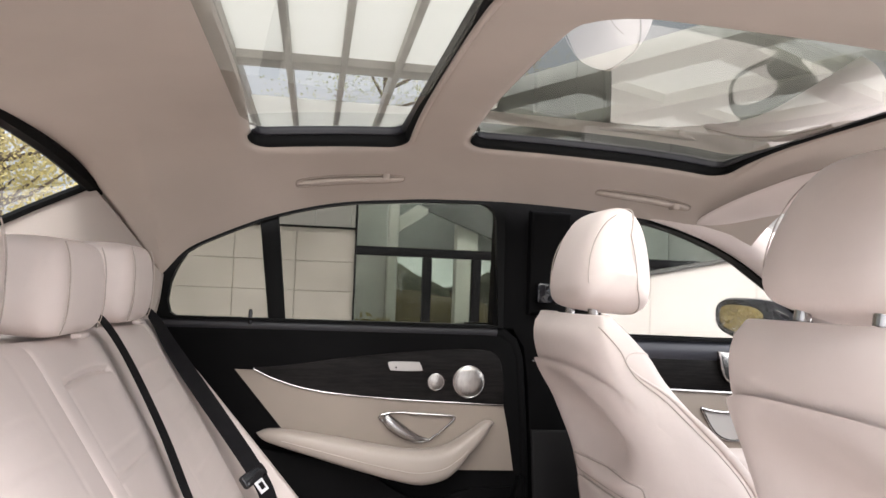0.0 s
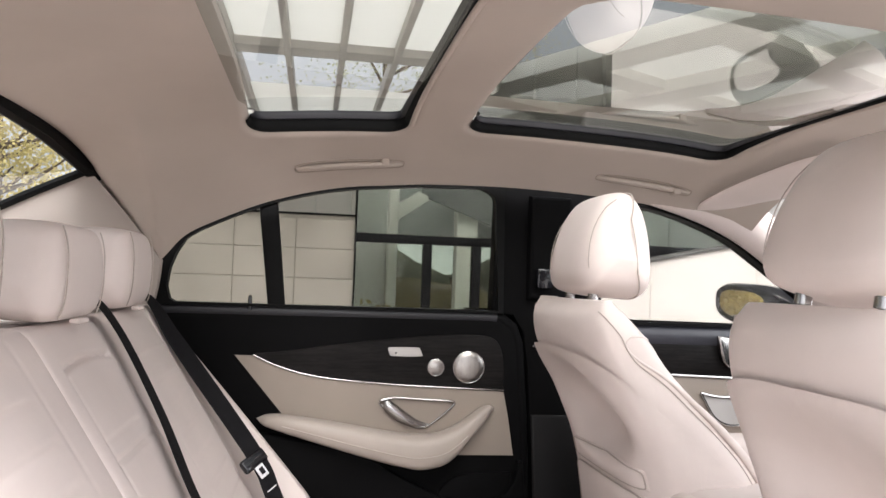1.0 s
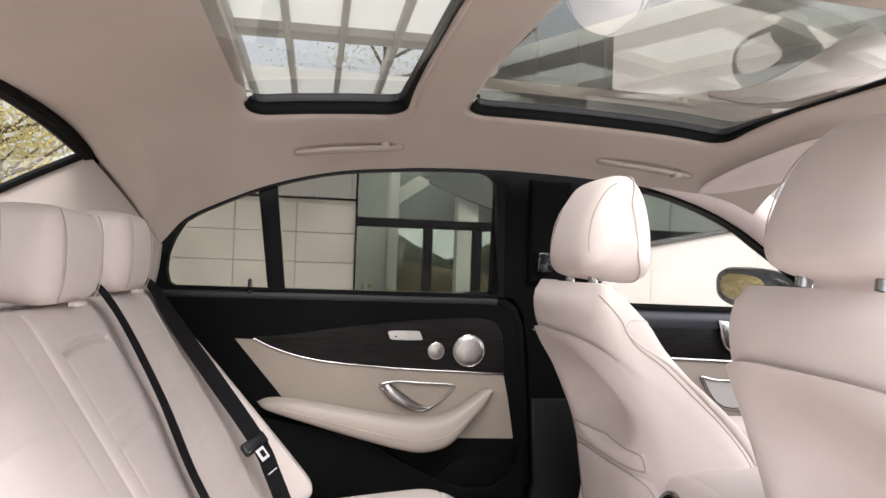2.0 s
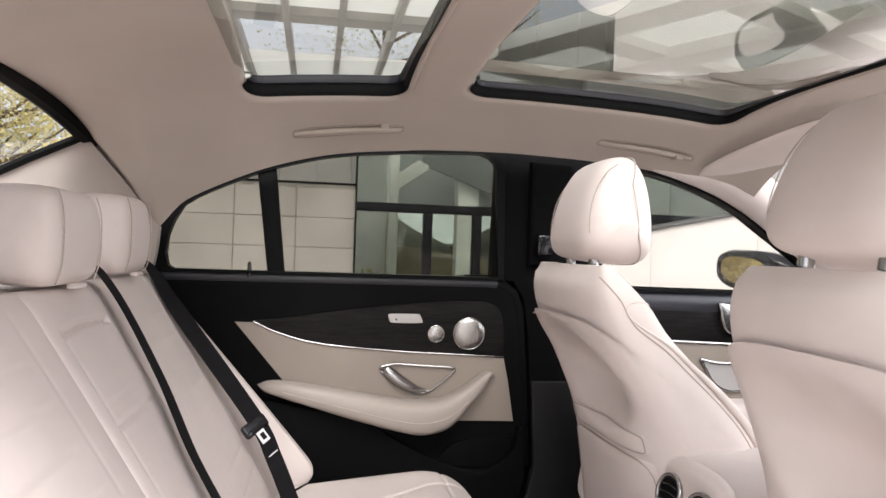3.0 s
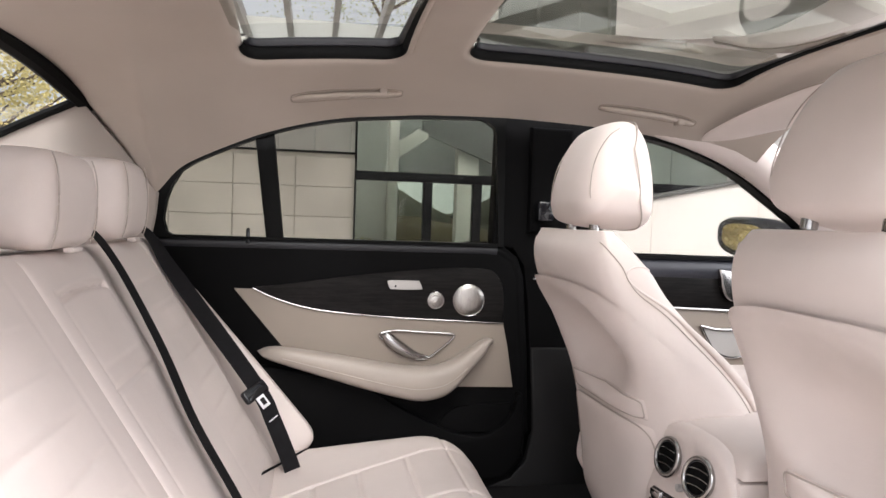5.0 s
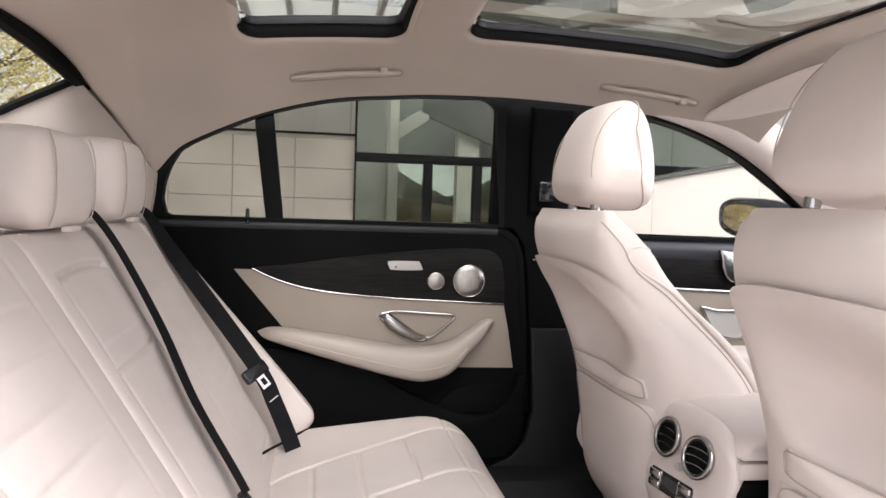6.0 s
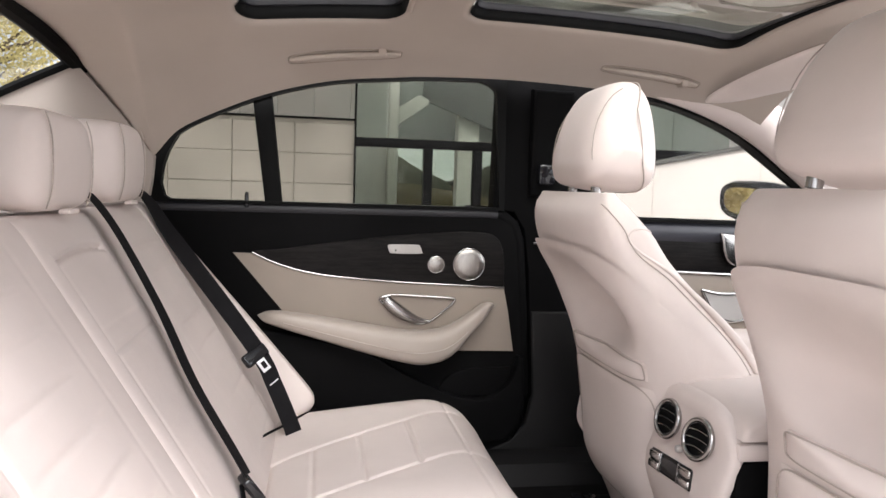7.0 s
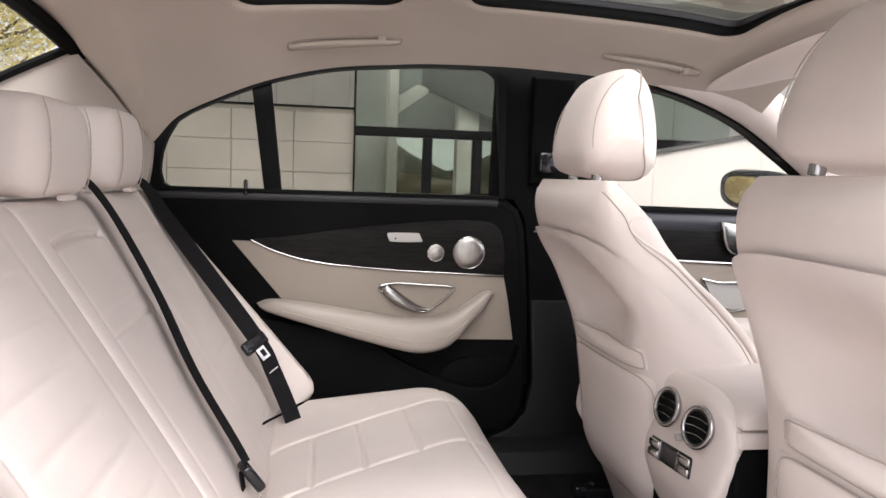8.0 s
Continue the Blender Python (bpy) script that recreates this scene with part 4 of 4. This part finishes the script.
tg = Matrix.Translation((-0.530, -0.236, 0.615)) @ Matrix(((0.60, 0.62, 0.50, 0), (-0.10, 0.68, -0.73, 0), (-0.79, 0.39, 0.46, 0), (0, 0, 0, 1)))
part("tongue_holder", box(-0.016, 0.016, -0.034, 0.034, -0.006, 0.010, 0.007, 3), GLOSS_BLACK, b2, "black tongue holder", tg)
part("tongue", box(0.014, 0.043, -0.012, 0.011, 0.006, 0.009, 0.001), PLASTIC_WHITE, b2, "bright metal tongue with a slot", tg)
part("slot", box(0.020, 0.036, -0.006, 0.005, 0.0085, 0.0105), GLOSS_BLACK, b2, "", tg)
part("print", box(0.072, 0.0745, -0.016, 0.010, 0.003, 0.005), PLASTIC_WHITE, b2, "small pale printed line", tg)

# ---- centre console ----
con = thing("centre_console", "beige leather centre console with rear air vents", "centre console")
YC = -0.735


def console_body():
    rings = []
    for x, hw, zt, zb in ((0.259, 0.01, 0.54, 0.52), (0.259, 0.06, 0.60, 0.47), (0.2592, 0.12, 0.630, 0.445), (0.262, 0.138, 0.643, 0.42), (0.270, 0.149, 0.652, 0.38), (0.284, 0.155, 0.657, 0.33), (0.302, 0.156, 0.660, 0.30), (0.315, 0.152, 0.661, 0.29)):
        ring = []
        for k in range(40):
            a = 2 * math.pi * k / 40
            c, s = math.cos(a), math.sin(a)
            y, z = math.copysign(abs(c) ** 0.6, c), math.copysign(abs(s) ** 0.6, s)
            zz = (zt + zb) / 2 + (zt - zb) / 2 * z
            lean = -0.14 * min(0.10, max(0, 0.593 - zz)) + 0.22 * max(0, 0.475 - zz)
            ring.append((0.259 + (x - 0.259) * 0.42 + lean, YC + hw * y * (1 - 0.55 * max(0, (0.60 - zz) / 0.25) ** 1.2 * (y < 0) - 0.15 * max(0, (0.5 - zz) / 0.2) * (y > 0)), zz))
        rings.append(ring)
    return loft(rings)


body = part("body", console_body(), LEATHER, con, "rounded beige rear console face", sharp=60)
part("armrest_lid", cushion(0.46, 0.304, 0.042, 9, 2, 36, 30, 0.004, back=0.0), LEATHER, con, "padded beige armrest lid", m=pose(0.502, YC, 0.620))
part("lid_base", box(0.268, 0.74, YC - 0.149, YC + 0.149, 0.585, 0.614, 0.006), LEATHER, con, "beige rim below the lid")
part("side_panel", box(0.266, 0.9, YC - 0.147, YC + 0.140, FLOOR, 0.584, 0.012), BLACK, con, "black console side")
for y, turn in ((-0.676, 7), (-0.792, 12)):
    mm = Matrix.Translation((0.252 if y > -0.7 else 0.250, y, 0.593)) @ pose(0, 0, 0, 0, 0, turn) @ Matrix(((0, 0, -1, 0), (-1, 0, 0, 0), (0, 1, 0, 0), (0, 0, 0, 1))) @ pose(0, 0, 0, -13, 0, 0)
    v = part("air_vent", disc((0, 0), 0.033, 0.003, mm, 32), RUBBER, con, "round black air vent with chrome ring")
    part("ring", ring_mesh(0.0335, 0.0046, mm @ Matrix.Translation((0, 0, 0.004)), 40, 12, 1.2), CHROME, v, "chrome vent ring")
    part("inner_ring", ring_mesh(0.0285, 0.0018, mm @ Matrix.Translation((0, 0, 0.006)), 40, 8), GLOSS_BLACK, v)
    for k, o in enumerate((-0.014, 0.0, 0.014)):
        w = math.sqrt(0.0285 ** 2 - o ** 2)
        part("slat", tube([mm @ Vector((w * (j / 6 - 1), o - 0.002 + 0.003 * (1 - (j / 6 - 1) ** 2), 0.0075)) for j in range(13)], 0.0014, 6), CHROME, v, "thin bright slat")
knob = part("vent_knob", disc((0, 0), 0.007, 0.010, Matrix.Translation((0.249, -0.733, 0.556)) @ Matrix(((0, 0, -1, 0), (-1, 0, 0, 0), (0, 1, 0, 0), (0, 0, 0, 1))), 16, 0.002), SILVER, con, "small silver vent knob")
cp = pose(0.2465, -0.700, 0.508, -4, 8, 0)
pn = part("control_panel", box(-0.003, 0.012, -0.080, 0.080, -0.020, 0.021, 0.0075, 4), GLOSS_BLACK, con, "glossy black climate panel", cp)
for y in (-0.056, 0.056):
    for dz in (-0.009, 0.009):
        part("button", box(-0.0065, 0.0, y - 0.020, y + 0.020, dz - 0.0072, dz + 0.0072, 0.003), BUTTON, pn, "silver rocker button", cp)
    part("button_rim", box(-0.005, 0.0, y - 0.0015 - math.copysign(0.0225, y), y + 0.0015 - math.copysign(0.0225, y), -0.018, 0.018, 0.001), CHROME, pn, "thin bright button rim", cp)

# ---- grab handles, visor ----
for x0, x1, y in ((-0.463, -0.213, -0.135), (0.305, 0.553, -0.135)):
    g = thing("grab_handle", "folded beige grab handle on the headliner", "grab handle", "grab handles")
    n = 24
    path = []
    for k in range(n + 1):
        u = k / n
        e = max(0.0, 1 - abs(2 * u - 1) ** 6)
        x, yy = x0 + (x1 - x0) * u, y + 0.018 * (1 - e)
        path.append((x, yy, roof_z(x, yy) + 0.004 - 0.013 * e))
    part("grip", tube(path, 0.0105, 14, 0.65), FABRIC, g, "", sharp=70)
    # outline that draws the handle's shading on the headliner
    loop = [(x0 - 0.008 + (x1 - x0 + 0.016) * (0.5 - 0.5 * math.cos(a)), y + 0.012 + 0.019 * math.copysign(abs(math.sin(a)) ** 0.4, math.sin(a))) for a in [2 * math.pi * k / 48 for k in range(49)]]
    part("surround", tube([(x, yy, roof_z(x, yy) + 0.0005) for x, yy in loop], 0.0016, 6), SHADOW_GAP, g, "thin painted shade line round the handle")
    part("hinge", box(x1 - 0.05, x1 - 0.03, y - 0.012, y + 0.02, roof_z(x1, y) - 0.014, roof_z(x1, y) + 0.004, 0.005, 3), FABRIC, g)

hk = thing("coat_hook", "small beige coat hook on the headliner", "coat hook")
part("hook", tube(crv([(0.66, -0.20, 1.315), (0.665, -0.205, 1.30), (0.675, -0.21, 1.296)], 4), 0.006, 10), FABRIC, hk)

vis = thing("sun_visor", "folded beige sun visor on the headliner", "sun visor")
rings = []
for y, cx, cz, hw in crv([(-0.125, 0.588, 1.252, 0.006), (-0.15, 0.598, 1.254, 0.022), (-0.20, 0.615, 1.262, 0.036), (-0.28, 0.638, 1.276, 0.048), (-0.38, 0.656, 1.287, 0.058), (-0.50, 0.668, 1.296, 0.066), (-0.60, 0.672, 1.300, 0.066)], 4):
    rings.append([(cx + hw * math.cos(a) * 0.92 + 0.006 * math.sin(a), y, cz - hw * math.cos(a) * 0.38 + 0.007 * math.sin(a)) for a in [2 * math.pi * k / 20 for k in range(20)]])
part("panel", loft(rings), LEATHER, vis, sharp=70)
part("seam", tube([r[10] for r in rings[2:]], 0.0014, 6), SHADOW_GAP, vis, "thin dark edge line")

# ---- outside mirror ----
MX = 0.034
mr = thing("side_mirror", "black side mirror showing yellow-green foliage", "side mirror")
rings = []
for k, (x, s) in enumerate(((0.885, 0.9), (0.90, 1.0), (0.94, 0.98), (0.99, 0.8), (1.02, 0.45))):
    ring = []
    for j in range(28):
        a = 2 * math.pi * j / 28
        c, q = math.cos(a), math.sin(a)
        ring.append((x + MX - 0.025 * c, 0.205 + 0.138 * s * math.copysign(abs(c) ** 0.6, c), 0.992 + 0.066 * s * math.copysign(abs(q) ** 0.7, q) + 0.01 * c))
    rings.append(ring)
part("housing", loft(rings), GLOSS_BLACK, mr, "glossy black housing", sharp=60)
bm = bmesh.new()
bm.faces.new([bm.verts.new((0.880 + MX - 0.025 * math.cos(a), 0.205 + 0.088 * math.copysign(abs(math.cos(a)) ** 0.6, math.cos(a)), 0.992 + 0.043 * math.copysign(abs(math.sin(a)) ** 0.7, math.sin(a)) + 0.01 * math.cos(a))) for a in [2 * math.pi * j / 28 for j in range(28)]])
part("glass", bm, MIRROR, mr, "mirror glass")
part("foot", tube([(0.92, 0.02, 0.955), (0.93, 0.12, 0.965)], 0.03, 12), GLOSS_BLACK, mr)

# ---- plain body that closes the car below and at its ends ----
PAINT = material("dark_paint", (0.012, 0.014, 0.02), 0.25, vary=0.1, scale=2, bump=0, coat=0.5)
TYRE = material("tyre_rubber", (0.015, 0.015, 0.015), 0.8, vary=0.2, grain=60, bump=0.3)
car = thing("lower_shell", "dark painted lower shell resting on four wheels", "vehicle shell", "", "structure")
for y0, y1 in ((0.07, 0.16), (-1.64, -1.55)):
    part("sill", box(-1.1, 1.5, y0, y1, 0.16, 0.30, 0.03, 3), PAINT, car, "dark painted sill")
part("underbody", box(-1.9, 2.4, -1.5, 0.02, 0.15, 0.17, 0.005), BLACK, car)
part("bonnet", cushion(1.25, 1.72, 0.10, 5, 2, 24, 24, 0.05, back=0.5), PAINT, car, "dark painted bonnet", m=pose(2.1, MID, 0.80))
part("boot_lid", cushion(0.75, 1.70, 0.08, 5, 2, 20, 24, 0.03, back=0.6), PAINT, car, "dark painted boot lid", m=pose(-2.0, MID, 0.90))
# out of the camera's view, added to keep light off the rear headliner
part("quarter_panel", plate([(-2.3, 0.25), (-2.3, 0.90), (-1.75, 0.97), (-1.10, 1.31), (-0.94, 1.31), (-0.80, 1.10), (-0.77, 0.96), (-0.78, 0.62), (-0.98, 0.30)], -1.56, -1.61, 0.02, 3), PAINT, car, "unseen dark rear quarter panel that blocks light")
for x in (-1.45, 1.75):
    for y, sgn in ((0.06, 1), (-1.54, -1)):
        w = part("wheel", loft([[(x + r * math.cos(a), y + sgn * dy, 0.335 + r * math.sin(a)) for a in [2 * math.pi * k / 32 for k in range(32)]] for r, dy in ((0.22, -0.20), (0.32, -0.20), (0.335, -0.17), (0.335, -0.02), (0.32, 0.01), (0.23, 0.01))]), TYRE, car, "black tyre")
        part("rim", disc((0, 0), 0.23, 0.012, Matrix.Translation((x, y + sgn * 0.002, 0.335)) @ Matrix(((1, 0, 0, 0), (0, 0, sgn, 0), (0, 1, 0, 0), (0, 0, 0, 1))), 32), ALU, w, "silver rim")

# ---- outside ----
solid("ground", box(-150, 150, -150, 150, -0.05, 0.0), PAVING, "pale concrete yard round the car", "ground", "structure")

bld = thing("building", "concrete and glass building beside the car", "building")
# wall of concrete panels, each with its own edges
for i in range(4):
    for k in range(5):
        x1, z0 = -0.62 * i, 0.07 + 0.31 * k
        part("panel", box(x1 - 0.617, x1 - 0.003, 6.0, 6.25, z0 + 0.0025, z0 + 0.3075, 0.003, 1), CONCRETE, bld)
part("wall", box(-2.47, -0.02, 6.02, 6.4, 0, 1.66), CONCRETE, bld)
part("coping", box(-2.49, 0.0, 5.97, 6.3, 1.658, 1.678, 0.004), STEEL_DARK, bld, "dark metal coping")
for i in range(7):
    part("louvre", box(-2.48 + 0.41 * i, -2.48 + 0.41 * i + 0.407, 6.9, 6.95, 1.5, 2.5, 0.01), LOUVRE, bld)
# glazed front
part("edge_post", box(-0.014, 0.003, 5.95, 6.1, 0, 2.6, 0.003), STEEL_DARK, bld, "thin dark corner post")
part("transom", box(0.0, 4.2, 5.98, 6.08, 1.40, 1.495, 0.004), STEEL_DARK, bld, "black steel transom")
for x in (0.715, 1.25, 1.95, 2.6, 3.3):
    part("mullion", box(x, x + 0.095, 5.98, 6.08, 0, 1.40, 0.004), STEEL_DARK, bld, "black steel mullion")
for x0, x1 in ((0.005, 0.715), (0.81, 1.25), (1.345, 1.95), (2.045, 2.6)):
    part("pane", box(x0, x1, 6.03, 6.036, 0.0, 1.40), GLASS_FACADE, bld)
part("pane", box(0.005, 4.2, 6.03, 6.036, 1.495, 2.6), GLASS_FACADE, bld)
# inside the glazed front: columns, stair, back wall
for x0, x1 in ((0.53, 0.655), (1.45, 1.735), (3.2, 3.46)):
    part("column", box(x0, x1, 8.0, 8.25, 0, 2.6, 0.01), CONCRETE_LIGHT, bld, "pale concrete column")
part("inner_wall", box(0.02, 0.53, 8.3, 8.4, 0, 2.6, 0.01), LOUVRE, bld, "pale grey inner wall")
part("roof_slope", plate([(0.95, 2.14), (1.018, 2.103), (2.30, 1.62), (2.66, 1.49), (2.66, 2.7), (0.95, 2.7)], 7.96, 7.88, 0.004), STEEL_SHADE, bld, "dark sloping roof underside")
part("roof_edge", plate([(0.642, 1.80), (1.018, 2.06), (1.018, 2.12), (0.886, 2.175), (0.642, 2.01)], 7.90, 7.84, 0.004), CONCRETE_LIGHT, bld, "bright roof edge strip")
part("upper_floor", box(0.655, 4.2, 8.9, 9.3, 1.62, 2.6, 0.01), CLADDING, bld, "grey upper floor edge")


def hillside(name, ridge, y0, depth, mat, label, seed):
    """A sloping bank whose crest follows heights along x."""
    bm = bmesh.new()
    crest = smooth_table(ridge, 6)
    xs = np.linspace(ridge[0][0], ridge[-1][0], 48)
    g = [[bm.verts.new((x + 0.02 * noise.noise((x * 3, b, seed)), y0 + depth * b / 14, crest(x) * math.sin(0.5 * math.pi * b / 14) + 0.05 * noise.noise((x * 4, b * 0.8, seed)) * (b / 14))) for b in range(15)] for x in xs]
    for a, b in zip(g, g[1:]):
        for k in range(14):
            bm.faces.new((a[k], a[k + 1], b[k + 1], b[k]))
    return solid(name, bm, mat, label, "bank", "structure")


hillside("grass_bank", [(0.9, 1.05), (1.4, 1.05), (1.9, 0.98), (2.4, 0.92), (2.8, 0.9), (3.4, 0.75), (4.5, 0.7)], 11.6, 2.0, GRASS, "yellow-brown grassy bank behind the glazed front", 1)
hillside("hill", [(0.8, 2.0), (1.5, 1.70), (2.03, 1.40), (2.65, 1.16), (2.86, 1.18), (3.5, 1.42), (3.9, 1.62), (5.5, 1.9)], 14.0, 2.0, HILL, "dark olive hill slope behind the bank", 2)
# added backdrop: stands in for the pale sky low above the ridge
hillside("sky_backdrop", [(-6, 9.0), (4, 8.5), (15, 8.0), (30, 9.0), (60, 9.5)], 70.0, 6.0, SKY_BACKDROP, "pale backdrop added in place of bright sky at the horizon", 3)
hut = thing("hut", "small brown wooden hut on the bank", "hut")
part("wall", box(2.42, 2.60, 13.62, 13.80, 0.70, 1.05, 0.004), HUT_WOOD, hut)
part("roof", box(2.39, 2.63, 13.58, 13.84, 1.05, 1.09, 0.008), STEEL_DARK, hut, "dark flat roof")
# bright side wall ahead
part("ramp_wall", plate([(2.0, 0.0), (9.0, 0.0), (9.0, 2.573), (2.0, 1.142)], 4.75, 4.5, 0.01), CONCRETE_LIGHT, bld, "bright concrete ramp wall with a sloping top")
part("coping", plate([(2.0, 1.145), (9.0, 2.576), (9.0, 2.60), (2.0, 1.17)], 4.78, 4.47, 0.003), STEEL_SHADE, bld, "dark metal coping")

for i in range(6):
    part("upper_panel", box(2.70 + 1.1 * i, 2.70 + 1.1 * i + 1.092, 6.6, 6.75, 0, 3.1, 0.006), LOUVRE, bld, "pale grey cladding panel")
for i in range(6):
    part("wall_joint", box(2.6 + 1.05 * i, 2.6 + 1.05 * i + 0.008, 4.496, 4.502, 0.0, 1.142 + 0.2044 * (0.6 + 1.05 * i)), CONCRETE, bld, "thin upright joint")

can = thing("canopy", "white panelled canopy on grey steel beams", "canopy")
for i in range(-7, 5):
    x = -0.80 + 0.59 * i
    part("beam", box(x - 0.035, x + 0.035, -3.0, 12.5, 3.42, 3.6, 0.005), STEEL_GREY, can, "grey steel beam")
for y in (1.0, 6.35, 10.9):
    part("cross_beam", box(-5.2, 1.6, y - 0.16, y + 0.16, 3.45, 3.64, 0.005), STEEL_GREY, can, "grey steel cross beam")
for i in range(-7, 4):
    x = -0.80 + 0.59 * i
    for y0, y1 in ((2.6, 6.2), (8.15, 10.7)):
        bm = bmesh.new()
        bm.faces.new([bm.verts.new(p) for p in ((x + 0.03, y0, 3.54), (x + 0.56, y0, 3.54), (x + 0.56, y1, 3.54), (x + 0.03, y1, 3.54))])
        part("panel", bm, PANEL_WHITE, can)

# lattice roof over the front of the car: broad diagonal girders with pale infill panels
lat = thing("lattice_roof", "lattice roof with broad diagonal girders and pale panels", "roof")
LM = Matrix.Translation((5.6, 8.2, 3.6)) @ pose(0, 0, 0, 0, 0, 28)
for i in range(-2, 4):
    part("girder", box(1.75 * i - 0.26, 1.75 * i + 0.26, -4.0, 5.5, -0.06, 0.14, 0.01), GIRDER, lat, "broad grey-green girder", LM)
for k in range(-2, 4):
    part("girder", box(-3.6, 5.5, 1.9 * k - 0.22, 1.9 * k + 0.22, -0.02, 0.16, 0.01), GIRDER, lat, "broad grey-green girder", LM)
for i in range(-2, 3):
    for k in range(-2, 3):
        bm = bmesh.new()
        bm.faces.new([bm.verts.new(p) for p in ((1.75 * i + 0.2, 1.9 * k + 0.2, 0.1), (1.75 * i + 1.55, 1.9 * k + 0.2, 0.1), (1.75 * i + 1.55, 1.9 * k + 1.7, 0.1), (1.75 * i + 0.2, 1.9 * k + 1.7, 0.1))])
        part("panel", bm, PANEL_WHITE, lat, "", LM)


def leaf_material(name, colour):
    m = material(name, colour, 0.7, vary=0.35, scale=1.2, grain=30, bump=0, fine=0.8, spec=0.2)
    nt = m.node_tree
    tl = nt.nodes.new("ShaderNodeBsdfTranslucent")
    tl.inputs[0].default_value = (*[min(1, c * 1.6) for c in colour], 1)
    mx = nt.nodes.new("ShaderNodeMixShader")
    mx.inputs[0].default_value = 0.45
    nt.links.new(nt.nodes["Principled BSDF"].outputs[0], mx.inputs[1])
    nt.links.new(tl.outputs[0], mx.inputs[2])
    nt.links.new(mx.outputs[0], nt.nodes["Material Output"].inputs[0])
    return m


LEAF_A, LEAF_B = leaf_material("autumn_leaves", (0.40, 0.34, 0.15)), leaf_material("green_leaves", (0.26, 0.27, 0.12))


def tree(x, y, h, mat, seed):
    rnd = random.Random(seed)
    t = thing("tree", "leafy autumn tree with yellow-green crown", "tree", "trees behind the car")
    trunk = [(x, y, 0), (x + 0.1, y, h * 0.3), (x + 0.05, y + 0.1, h * 0.6), (x, y, h * 0.9)]
    tr = part("trunk", tube(crv(trunk, 4), [0.17 * (1 - 0.07 * k) for k in range(13)], 10), BARK, t)
    tips = []
    for k in range(14):
        a, z = rnd.uniform(0, 6.28), h * rnd.uniform(0.25, 0.85)
        r = h * rnd.uniform(0.15, 0.33)
        e = Vector((x + r * math.cos(a), y + r * math.sin(a), z + r * 0.55))
        part("limb", tube([(x, y, z), ((x + e.x) / 2, (y + e.y) / 2, z + r * 0.2), e], [0.06, 0.04, 0.015], 6), BARK, tr)
        tips += [e, e.lerp(Vector((x, y, z)), 0.4)]
    verts, faces = [], []
    for e in tips:
        for _ in range(170):
            p = e + Vector((rnd.gauss(0, 1), rnd.gauss(0, 1), rnd.gauss(0, 0.8))) * h * 0.065
            n1 = Vector((rnd.gauss(0, 1), rnd.gauss(0, 1), rnd.gauss(0, 1))).normalized() * 0.045
            n2 = n1.orthogonal().normalized() * 0.029
            b = len(verts)
            verts += [p - n1, p + n2, p + n1, p - n2]
            faces.append((b, b + 1, b + 2, b + 3))
    me = bpy.data.meshes.new("crown")
    me.from_pydata(verts, [], faces)
    me.materials.append(mat)
    c = new("crown", me)
    c.parent = t
    return t


for k, (x, y, h) in enumerate(((-11, 17, 7), (-13.5, 21, 8), (-9, 20, 7.5), (-14, 12, 7), (-12, 7, 6.5), (-13, 3, 7), (-15, 26, 9), (-17, 16, 9), (-6.8, 14, 6), (1.45, 21, 9.5), (4.6, 24, 10))):
    tree(x, y, h, LEAF_A if k % 2 == 0 else LEAF_B, 10 + k)


def bush(x, y, w, h, mat, seed, n=2600):
    """A dense shrub: short stems and many small leaves in an uneven clump."""
    rnd = random.Random(seed)
    t = thing("bush", "dense yellow-green shrub on the ground", "bush", "shrubs")
    for k in range(3):
        a = rnd.uniform(0, 6.28)
        part("stem", tube([(x, y, 0), (x + 0.3 * w * math.cos(a), y + 0.3 * w * math.sin(a), h * 0.6)], [0.04, 0.015], 6), BARK, t)
    lobes = [Vector((x + rnd.uniform(-0.7, 0.7) * w, y + rnd.uniform(-0.4, 0.4) * w, h * rnd.uniform(0.25, 0.8))) for _ in range(9)]
    verts, faces = [], []
    for _ in range(n):
        p = rnd.choice(lobes) + Vector((rnd.gauss(0, 0.30) * w, rnd.gauss(0, 0.30) * w, rnd.gauss(0, 0.16) * h))
        p.z = abs(p.z)
        n1 = Vector((rnd.gauss(0, 1), rnd.gauss(0, 1), rnd.gauss(0, 1))).normalized() * 0.05
        n2 = n1.orthogonal().normalized() * 0.032
        b = len(verts)
        verts += [p - n1, p + n2, p + n1, p - n2]
        faces.append((b, b + 1, b + 2, b + 3))
    me = bpy.data.meshes.new("crown")
    me.from_pydata(verts, [], faces)
    me.materials.append(mat)
    c = new("crown", me)
    c.parent = t
    return t


for k, (x, y, w, h) in enumerate(((-7.5, 8.2, 1.2, 1.9), (-9.5, 9.5, 1.4, 2.2), (-9.0, 6.2, 1.4, 2.0), (-11.5, 12.0, 1.6, 2.5), (0.25, 6.5, 0.18, 0.75))):
    bush(x, y, w, h, LEAF_A if k % 2 == 0 else LEAF_B, 50 + k, 7000 if w > 1 else 1500)
